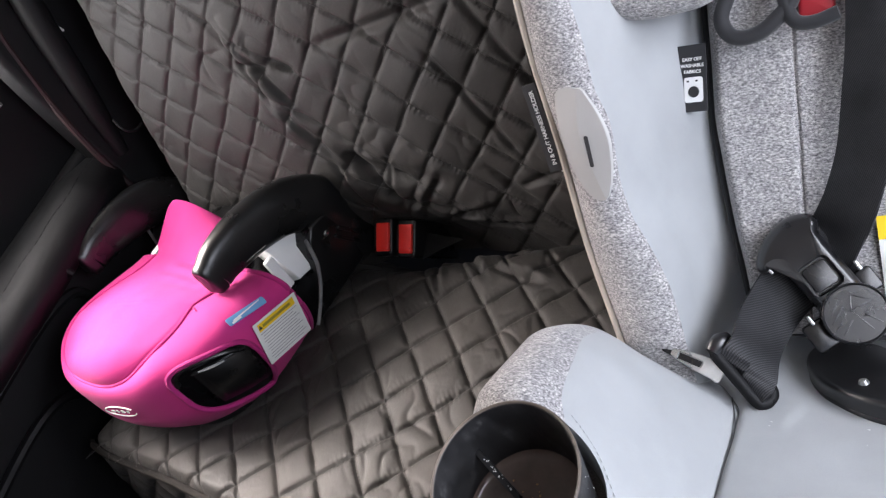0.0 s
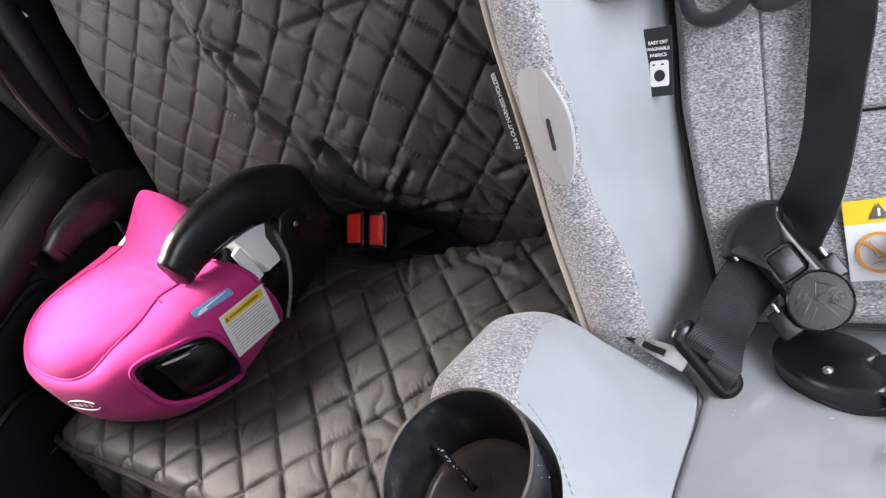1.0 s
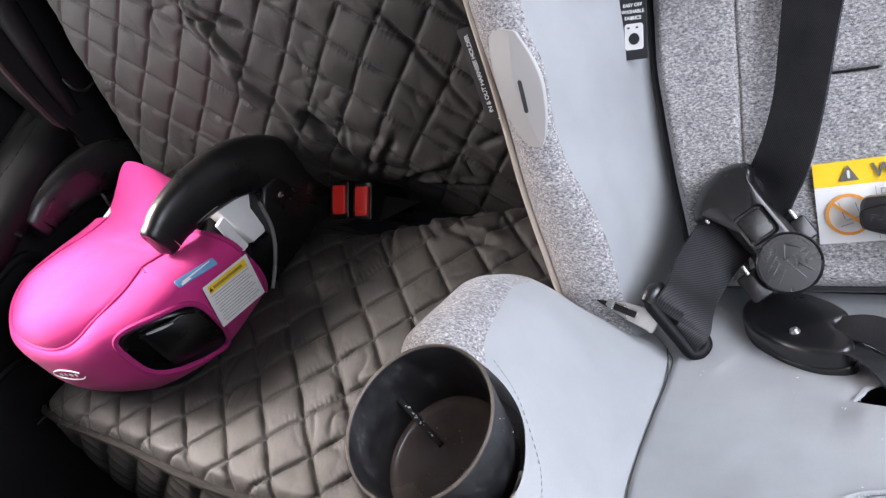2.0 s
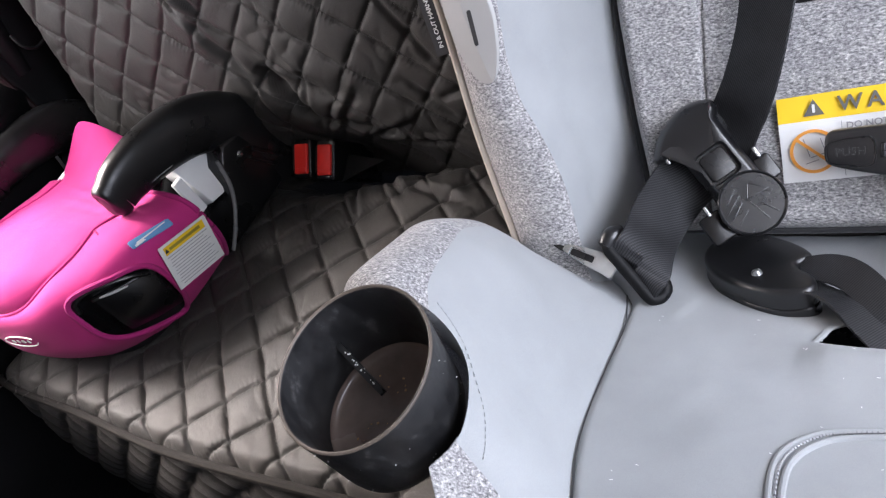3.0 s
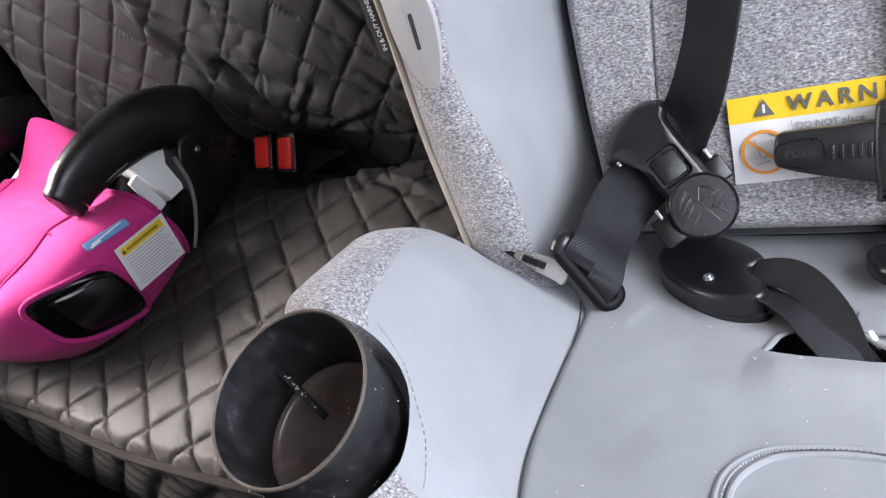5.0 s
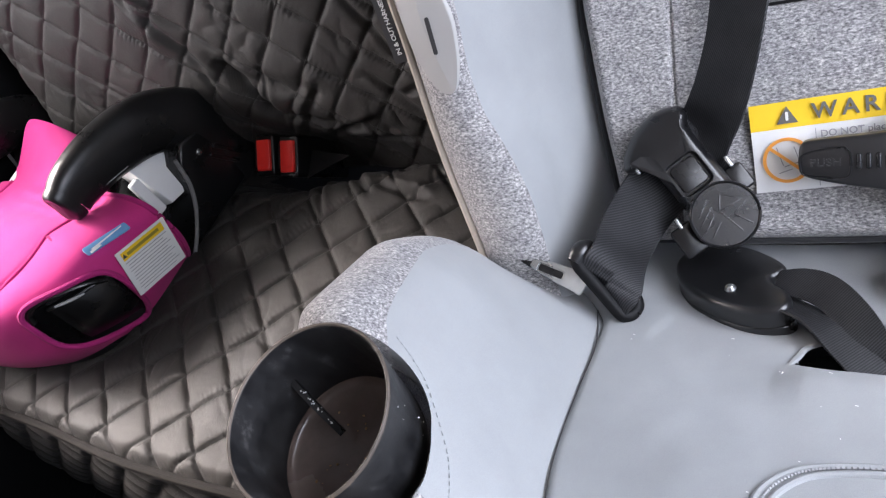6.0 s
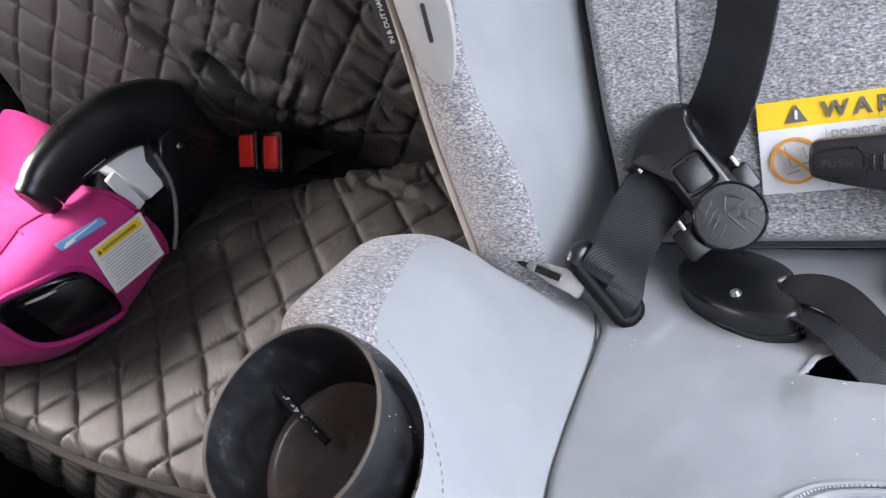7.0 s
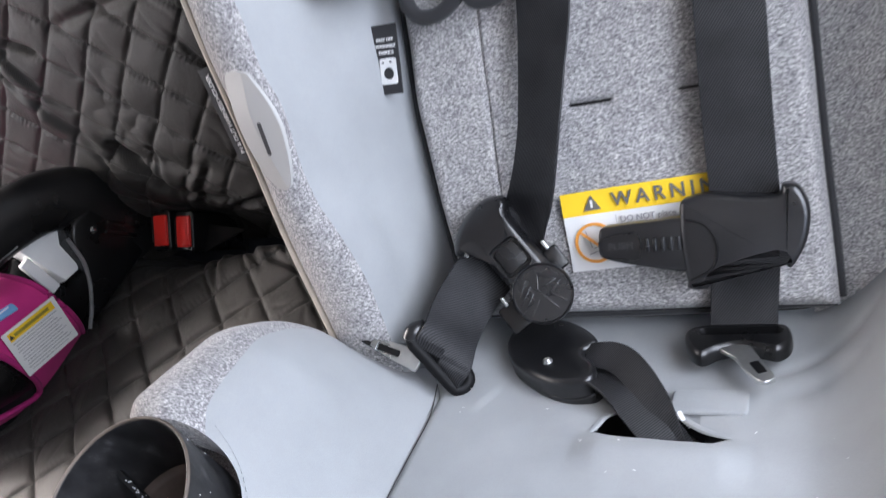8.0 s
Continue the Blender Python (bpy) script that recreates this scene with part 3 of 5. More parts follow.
def bolster(first, last, nu, nv):
    def fn(u, v):
        y = -0.03 - 0.23 * v
        a, b = first(y), last(y)
        return bolster_point(y, a + (b - a) * u)
    bm = grid(fn, nu, nv)

    lean = Vector((CUP_LEAN.x, CUP_LEAN.y * 0.839, CUP_LEAN.y * 0.545))

    def clear(h, d):
        front = max(0.0, min(1.0, (0.010 - d.y * 0.839 - d.z * 0.545) / 0.028))
        return 0.0364 + 0.0036 * front * front * (3 - 2 * front)

    bmesh.ops.delete(bm, geom=[f for f in bm.faces if f.calc_center_median().x < -0.116 and (f.calc_center_median().y < -0.203 or (f.calc_center_median().z < 0.0 and f.calc_center_median().y < -0.14))], context="FACES")
    for vert in bm.verts:
        d = vert.co - CUP_TOP
        h = d.dot(CUP_AXIS)
        vert.tag = (d - CUP_AXIS * h - lean * h).length < clear(h, d)
    bmesh.ops.delete(bm, geom=[f for f in bm.faces if all(q.tag for q in f.verts)], context="FACES")
    for vert in bm.verts:
        if vert.tag:
            d = vert.co - CUP_TOP
            h = d.dot(CUP_AXIS)
            vert.co = CUP_TOP + (CUP_AXIS + lean) * h + (d - CUP_AXIS * h - lean * h).normalized() * clear(h, d)
    # the cloth turns in at the opening for the cup
    rim = [e for e in bm.edges if e.is_boundary and all(q.tag for q in e.verts)]
    for inward, down in ((0.0006, 0.0008), (0.0014, 0.0030), (0.0016, 0.020)):
        out = bmesh.ops.extrude_edge_only(bm, edges=rim)["geom"]
        rim = [e for e in out if isinstance(e, bmesh.types.BMEdge)]
        for vert in {q for e in rim for q in e.verts}:
            d = vert.co - CUP_TOP
            h = d.dot(CUP_AXIS)
            vert.co -= (d - CUP_AXIS * h - lean * h).normalized() * inward * 0.5 + (CUP_AXIS + lean) * down
    return bm


def wing_in(z):
    return curve_value([(-0.02, -0.112), (0.0286, -0.1155), (0.0596, -0.1178), (0.078, -0.1218), (0.0946, -0.1272), (0.1095, -0.1325), (0.131, -0.1348), (0.156, -0.1340), (0.18, -0.1392), (0.20, -0.1400), (0.222, -0.1427), (0.32, -0.147)], z)


def wing_out(z):
    return curve_value([(-0.02, -0.150), (0.034, -0.1545), (0.060, -0.1583), (0.090, -0.1620), (0.139, -0.1648), (0.163, -0.1678), (0.1985, -0.1715), (0.32, -0.172)], z)


def wing_front(x, z):
    u = (x - wing_in(z)) / (wing_out(z) - wing_in(z))
    u = max(0.0, min(1.0, u))
    return -0.052 - 0.006 * math.sin(math.pi * u) ** 0.7 + 0.006 * u * u


def sewn(points, radius=0.0005, gap=0.62):
    """Stitches, short raised dashes along a line of points."""
    bm = bmesh.new()
    for a, b in zip(points, points[1:]):
        a, b = Vector(a), Vector(b)
        d = (b - a) * gap
        s = d.cross(Vector((0.3, 0.5, 1))).normalized() * radius
        t = s.cross(d).normalized() * radius
        ends = [[bm.verts.new(p + s * c + t * e) for c, e in ((1, 0), (0, 1), (-1, 0), (0, -1))] for p in (a, a + d)]
        for i in range(4):
            bm.faces.new((ends[0][i], ends[0][(i + 1) % 4], ends[1][(i + 1) % 4], ends[1][i]))
        bm.faces.new(ends[0][::-1])
        bm.faces.new(ends[1])
    return bm


def build_child_seat():
    seat = thing("child_seat", (0, -0.17, 0.35), "reclined child car seat in light grey and heather cloth", "child seat")
    part("shell", box(-0.145, 0.155, -0.16, 0.06, -0.17, -0.045, 0.02), BLACK_MATT, seat, "black plastic shell", SEAT)
    part("back_shell", box(-0.165, 0.165, -0.02, 0.56, -0.09, -0.024, 0.02), BLACK_MATT, seat, "black plastic shell", SEAT_BACK)

    def cushion(u, v):
        y = 0.022 - 0.33 * v
        x0 = seam_x(y)
        x = x0 + (0.120 - x0) * u
        return x, y, cushion_z(x, y) - 0.0018 * max(0, 1 - u / 0.02) ** 2

    slot = [(-0.0045, -0.0868), (0.0000, -0.0745), (0.010, -0.068), (0.0225, -0.066), (0.031, -0.0735), (0.042, -0.083), (0.0535, -0.0879), (0.028, -0.0894), (0.0135, -0.0883)]

    def in_slot(p):
        inside = False
        for (ax, ay), (bx, by) in zip(slot, slot[1:] + slot[:1]):
            if (ay > p.y) != (by > p.y) and p.x < ax + (p.y - ay) / (by - ay) * (bx - ax):
                inside = not inside
        return inside

    pad_bm = grid(cushion, 190, 260)
    bmesh.ops.delete(pad_bm, geom=[f for f in pad_bm.faces if in_slot(f.calc_center_median())], context="FACES")
    pad = part("cushion", pad_bm, GREY, seat, "smooth light grey seat cushion", SEAT, 60)
    u_line = [(-0.004, -0.235), (-0.009, -0.20), (-0.0115, -0.172), (-0.009, -0.158), (0.000, -0.148), (0.012, -0.1435), (0.030, -0.1415), (0.048, -0.1435), (0.058, -0.150), (0.066, -0.165), (0.066, -0.20), (0.062, -0.235)]
    for off in (0.0, 0.004):
        inner = [(0.03 + (x - 0.03) * (1 - off / 0.04), y - off * 0.8, cushion_z(x, y) + 0.0002) for x, y in u_line]
        part("raised_seam", tube(inner, [0.0013] * 3, 90, 8), GREY, pad, "", SEAT)
    part("seam_thread", sewn([Vector((0.03 + (p.x - 0.03) * 0.95, p.y - 0.0016, cushion_z(p.x, p.y) + 0.0012)) for p in smooth_line([(*q, 0) for q in u_line], 110)]), INK_GREY, pad, "grey stitching", SEAT)
    part("crease_piping", tube([(-0.060 + 0.02 * k, 0.0158 + 0.0006 * math.sin(1.7 * k), 0.0014) for k in range(9)], [0.0010, 0.0021, 0.0021, 0.0010], 60, 8), PIPING_DARK, pad, "dark piping below the back pad", SEAT)
    part("slit_opening", slab([(0.022 + (x - 0.022) * 1.35, -0.079 + (y + 0.079) * 1.6) for x, y in slot], 0.0012), BLACK_MATT, pad, "dark slot for the crotch strap", SEAT @ pose(0, 0, -0.0150))
    part("slit_edge", tube([(-0.0062, -0.0876, -0.0005), (-0.0032, -0.0822, -0.0002), (0.0000, -0.0750, -0.0004), (0.0095, -0.0680, -0.001)], [0.0008, 0.0014, 0.0013, 0.0010], 24, 8, 0.7), GREY, pad, "frayed light edge", SEAT)
    part("slit_edge", tube([(0.0225, -0.0662, -0.001), (0.031, -0.0737, -0.0006), (0.042, -0.0832, -0.0004), (0.0552, -0.0884, -0.0006)], [0.0008, 0.0015, 0.0016, 0.0008], 24, 8, 0.7), GREY, pad, "", SEAT)
    part("tucked_flap", slab([(x + 0.0435, y - 0.0650) for x, y in box_outline(0.032, 0.0165, 0.0025)], 0.0017, 0.0008), GREY, pad, "tucked cloth flap", SEAT)

    # left bolster
    one = part("bolster_panel", bolster(lambda y: 0.0, panel_end, 110, 420), GREY, seat, "smooth light grey side bolster", SEAT, 60)
    part("bolster_top", bolster(panel_end, lambda y: 1.0, 130, 420), HEATHER, seat, "heather grey bolster top", SEAT, 60)

    def over_panel(x, y):
        """The bolster's surface above the point (x, y)."""
        lo, hi = 0.0, 0.6
        for _ in range(24):
            mid = (lo + hi) / 2
            lo, hi = (mid, hi) if bolster_point(y, mid).x > x else (lo, mid)
        return bolster_point(y, lo) + Vector((0.0002, -0.0002, 0.0002))

    line = [over_panel(p.x, p.y) for p in smooth_line([(-0.1271, -0.1700, 0), (-0.1203, -0.1735, 0), (-0.1140, -0.1784, 0), (-0.1067, -0.1877, 0), (-0.1006, -0.1966, 0), (-0.0971, -0.2055, 0), (-0.0960, -0.2117, 0)], 24)]
    part("panel_stitching", sewn(line, 0.00028, 0.5), GREY, one, "grey stitching", SEAT)
    part("seam_welt", tube([(seam_x(y), y, -0.0012 + cushion_z(seam_x(y), y)) for y in (-0.05, -0.08, -0.11, -0.14, -0.17, -0.20, -0.23, -0.26)], [0.00035] * 3, 60, 6), INK, one, "dark seam line", SEAT)

    # left wing
    def wing_panel(u, v):
        z = -0.012 + 0.54 * v
        yb = 0.268 * z + 0.014
        a, b = Vector((-0.097 - 0.006 * min(1, max(0, z) / 0.1), yb, z)), Vector((wing_in(z), -0.052, z))
        m = (a + b) * 0.5 + Vector((-0.006, 0.004, 0))
        p = a * (1 - u) ** 2 + m * (2 * u * (1 - u)) + b * u ** 2
        return p + Vector((0.002, 0.001, 0)) * (noise.noise((u * 3, z * 14, 8.0)) * min(1.0, 4 * (1 - u)))

    wing = part("wing", grid(wing_panel, 40, 210), GREY, seat, "smooth light grey inner side of the wing", SEAT, 60)

    def wing_strip(u, v):
        z = -0.012 + 0.54 * v
        a, b = wing_in(z), wing_out(z)
        x = a + (b - a) * u
        return x, wing_front(x, z), z

    part("wing_edge", grid(wing_strip, 20, 210), HEATHER, wing, "heather grey front edge of the wing", SEAT, 60)

    def wing_side(u, v):
        z = -0.012 + 0.54 * v
        return wing_out(z) - 0.004 - 0.012 * u, -0.045 + (0.12 + 0.268 * z) * u, z

    part("outer_side", grid(wing_side, 8, 40), BLACK_MATT, wing, "dark outer side of the wing", SEAT, 60)
    heights = (-0.012, 0.03, 0.09, 0.15, 0.21, 0.28, 0.35, 0.44, 0.53)
    part("piping", tube([(wing_out(z) - 0.001, -0.0470, z) for z in heights], [0.0019] * 3, 90, 8), BEIGE, wing, "beige piping along the wing", SEAT)
    part("piping", tube([(wing_out(z) - 0.0035, -0.0445, z) for z in heights], [0.0010] * 3, 90, 6), BLACK_MATT, wing, "dark edge beside the piping", SEAT)

    # plastic harness holder on the wing
    outline = resampled(rounded([(-0.1592, 0.1790), (-0.1449, 0.1796), (-0.1412, 0.1752), (-0.1358, 0.1634), (-0.1335, 0.1530), (-0.1338, 0.1446), (-0.1356, 0.1332), (-0.1399, 0.1217), (-0.1456, 0.1193), (-0.1517, 0.1228), (-0.1580, 0.1350), (-0.1612, 0.1560)][::-1], 8), 80)
    flat = SEAT @ axes((0, -0.0566, 0), (1, 0, 0), (0, 0, 1))

    def crease(y):
        return curve_value([(0.119, -0.1415), (0.125, -0.1430), (0.142, -0.1470), (0.158, -0.1492), (0.180, -0.1464)], y)

    def holder_face(u, v):
        """From the middle line to the rim; the side towards the piping falls back from a crease."""
        k = 80 * u
        i, t = int(k) % 80, k - int(k)
        p, q = outline[i], outline[(i + 1) % 80]
        x, y = p[0] + (q[0] - p[0]) * t, p[1] + (q[1] - p[1]) * t
        cy = 0.1215 + (0.177 - 0.1215) * max(0.0, min(1.0, (y - 0.1215) / 0.0555))
        cx = crease(cy)
        x, y = cx + (x - cx) * v, cy + (y - cy) * v
        return x, y, 0.0021 - 0.26 * max(0.0, crease(y) - x) - 0.0016 * max(0.0, (v - 0.93) / 0.07) ** 2

    holder = part("harness_holder", thicken(grid(holder_face, 160, 30), 0.001), WHITE, wing, "milky plastic harness holder with a slot", flat, 50)
    part("holder_slot", slab([(x - 0.1418, y + 0.1505) for x, y in box_outline(0.0022, 0.0168, 0.0010)], 0.0005), DARK_PRINT, holder, "grey slot", flat @ pose(0, 0, 0.0018, 0, 0, 1.5), 0)

    # right wing
    def right_wing(u, v):
        z = -0.03 + 0.38 * v
        return 0.088 + 0.087 * u + 0.006 * math.sin(u * 3), 0.008 + 0.268 * z - 0.10 * u ** 1.6 + 0.0015 * noise.noise((u * 4, z * 15, 3)), z

    part("wing", grid(right_wing, 30, 80), HEATHER, seat, "heather grey wing", SEAT, 60)

    # padded insert on the back
    def insert(u, v):
        x = -0.5 + u
        up = 0.010 + 0.33 * v
        left = curve_value([(0.0, -0.0905), (0.038, -0.0945), (0.080, -0.1005), (0.112, -0.1043), (0.144, -0.1065), (0.34, -0.1055)], up)
        right = curve_value([(0.0, 0.0995), (0.088, 0.097), (0.34, 0.092)], up)
        px = left + (right - left) * u
        d = min(px - left, right - px, up - 0.010)
        z = 0.013 * (1 - max(0.0, 1 - d / 0.009) ** 2.4)
        z -= 0.0026 * math.exp(-((px + 0.0605) / 0.0009) ** 2)
        z -= 0.0035 * (groove(px, up, (-0.019, 0.1215), (0.006, 0.1215), 0.0016) + groove(px, up, (0.034, 0.122), (0.060, 0.122), 0.0016))
        z += 0.0016 * noise.noise((px * 26, up * 26, 6.0))
        z -= 0.004 * math.exp(-((px + 0.046) / 0.012) ** 2) * max(0.0, min(1.0, (up - 0.07) / 0.05))
        return px, up, z

    back_pad = part("back_pad", grid(insert, 190, 230), HEATHER, seat, "heather grey padded insert with harness slots", SEAT_BACK, 60)
    part("edge_binding", tube([(-0.0915, 0.014, 0.0012), (-0.0957, 0.038, 0.0012), (-0.1016, 0.080, 0.0012), (-0.1054, 0.112, 0.0012), (-0.1076, 0.144, 0.0012), (-0.1072, 0.24, 0.0012), (-0.1066, 0.33, 0.0012)], [0.0019] * 3, 70, 8), TAG, back_pad, "black binding along the pad edge", SEAT_BACK)
    part("edge_binding", tube([(0.1005, 0.014, 0.0012), (0.0995, 0.05, 0.0012), (0.0980, 0.088, 0.0012), (0.0962, 0.18, 0.0012), (0.0935, 0.33, 0.0012)], [0.0019] * 3, 70, 8), TAG, back_pad, "black binding along the pad edge", SEAT_BACK)
    part("hem", tube([(-0.088, 0.0115, 0.003), (-0.03, 0.0105, 0.006), (0.04, 0.0105, 0.006), (0.098, 0.0115, 0.003)], [0.0016] * 3, 50, 6), TAG, back_pad, "dark hem", SEAT_BACK)
    for x0, x1 in ((-0.018, 0.006), (0.034, 0.060)):
        part("harness_slot", slab([(x + (x0 + x1) / 2, y + 0.1215) for x, y in box_outline(x1 - x0, 0.0014, 0.0006)], 0.0006), BLACK_MATT, back_pad, "dark harness slot", SEAT_BACK @ pose(0, 0, 0.0105))

    # headrest above, its rounded underside
    head = part("headrest", slab(rounded([(-0.158, 0.222), (-0.148, 0.2095), (-0.128, 0.2015), (-0.106, 0.200), (-0.086, 0.204), (-0.072, 0.225), (-0.070, 0.30), (-0.10, 0.345), (-0.14, 0.345), (-0.160, 0.30)], 8), 0.075, 0.014, 5), HEATHER, seat, "heather grey headrest", SEAT @ axes((0, 0.055, 0), (1, 0, 0), (0, 0, 1)))
    part("headrest_side", slab(rounded([(0.158, 0.222), (0.160, 0.30), (0.14, 0.345), (0.10, 0.345), (0.070, 0.30), (0.072, 0.225), (0.086, 0.204), (0.106, 0.200), (0.128, 0.2015), (0.148, 0.2095)], 8), 0.075, 0.014, 5), HEATHER, head, "", SEAT @ axes((0, 0.055, 0), (1, 0, 0), (0, 0, 1)))

    # black covers where the harness leaves the back
    part("strap_cover", tube([(-0.074, 0.225, 0.022), (-0.086, 0.205, 0.024), (-0.0925, 0.190, 0.026), (-0.088, 0.1795, 0.026), (-0.077, 0.1775, 0.026), (-0.066, 0.183, 0.026), (-0.056, 0.195, 0.026), (-0.052, 0.225, 0.024)], [0.0042] * 4, 60, 10), TAG, seat, "black cloth edge of the strap cover", SEAT_BACK)
    part("strap_cover", tube([(-0.062, 0.205, 0.027), (-0.060, 0.190, 0.027), (-0.056, 0.1805, 0.027), (-0.047, 0.1785, 0.027), (-0.036, 0.181, 0.027)], [0.0036] * 4, 30, 10), TAG, seat, "black cloth edge of the strap cover", SEAT_BACK)
    part("red_insert", slab([(x - 0.0475, y + 0.189) for x, y in box_outline(0.017, 0.014, 0.002)], 0.006, 0.002), DEEP_RED, seat, "dark red plastic insert", SEAT_BACK @ pose(0, 0, 0.012))

    # cup holder: a slightly oblique tub
    def tub(profile, n=72):
        bm = lathe(profile, n)
        for vert in bm.verts:
            vert.co.x += CUP_LEAN.x * vert.co.z
            vert.co.y += CUP_LEAN.y * vert.co.z
        return bm

    cup = part("cup_holder", tub([(0.0, -0.0505), (0.0270, -0.0505), (0.0290, -0.0496), (0.0303, -0.0470), (0.0308, -0.0430), (0.0313, -0.02), (0.0318, -0.004), (0.0320, -0.0018), (0.0319, -0.0005), (0.0313, 0.0), (0.0306, -0.0006), (0.0303, -0.003), (0.0299, -0.02), (0.0294, -0.033), (0.0288, -0.0430)]), CUP_PLASTIC, seat, "dusty black plastic cup holder", CUP, 30)

    # thin ring along the rim, paler and browner than the cup
    part("rim", tub([(0.0307, -0.0004), (0.0309, 0.0003), (0.0313, 0.0005), (0.0318, 0.0002), (0.0320, -0.0006)]), RIM_TAN, cup, "thin pale tan rim edge", CUP, 60)
    part("cup_floor", tub([(0.0287, -0.0400), (0.0278, -0.0420), (0.0256, -0.0432), (0.016, -0.0438), (0.0, -0.0434)], 72), CUP_FLOOR, cup, "brown dusty cup floor", CUP, 60)
    rib_line = [(-0.0300, 0.0170, -0.021), (-0.0205, 0.0095, -0.030), (-0.0115, 0.0030, -0.0385)]
    rib = part("rib", ribbon(rib_line, [(0.75, 0.65, 0.1)] * 3, 0.0026, 0.0018, 12), BLACK_MATT, cup, "thin black rib", CUP)
    dusty = random.Random(8)
    bm = bmesh.new()
    for k in range(16):
        t = dusty.uniform(0.25, 0.85)
        p = Vector(rib_line[0]).lerp(Vector(rib_line[2]), t) + Vector((dusty.uniform(-0.0008, 0.0010), dusty.uniform(-0.0006, 0.0012), 0.0012))
        bmesh.ops.create_icosphere(bm, subdivisions=1, radius=dusty.uniform(0.0002, 0.0005), matrix=Matrix.Translation(p))
    part("dust", bm, PRINT, rib, "pale dust along the rib", CUP, 0, "stuff")
    rng = random.Random(5)
    bm = bmesh.new()
    for k in range(46):
        a, r = rng.uniform(0, 6.28), 0.021 * rng.random() ** 0.5
        if rng.random() < 0.6:
            a, r = rng.gauss(-0.7, 0.5), rng.uniform(0.005, 0.022)
        s = rng.uniform(0.00022, 0.00055)
        bmesh.ops.create_icosphere(bm, subdivisions=1, radius=s, matrix=pose(r * math.cos(a) - 0.0430 * CUP_LEAN.x, r * math.sin(a) - 0.0430 * CUP_LEAN.y, -0.0430, rng.uniform(0, 90), 0, rng.uniform(0, 90)) @ Matrix.Diagonal((1.4, 1, 0.6, 1)))
    tagged(part("crumbs", bm, plain("crumb", (0.34, 0.2, 0.09), 0.8), None, "small brown crumbs in the cup holder", CUP, 0), category="crumbs", kind="stuff")
    bm = bmesh.new()
    for k in range(40):
        a, z = rng.uniform(0, 6.28), rng.uniform(-0.042, -0.004)
        r = 0.0311 + (z + 0.03) * 0.03 + 0.0002
        bmesh.ops.create_icosphere(bm, subdivisions=1, radius=rng.uniform(0.00012, 0.00032), matrix=pose(r * math.cos(a) + z * CUP_LEAN.x, r * math.sin(a) + z * CUP_LEAN.y, z))
    tagged(part("dust_specks", bm, PRINT, None, "pale dust specks on the cup holder", CUP, 0), category="dust", kind="stuff")


build_child_seat()


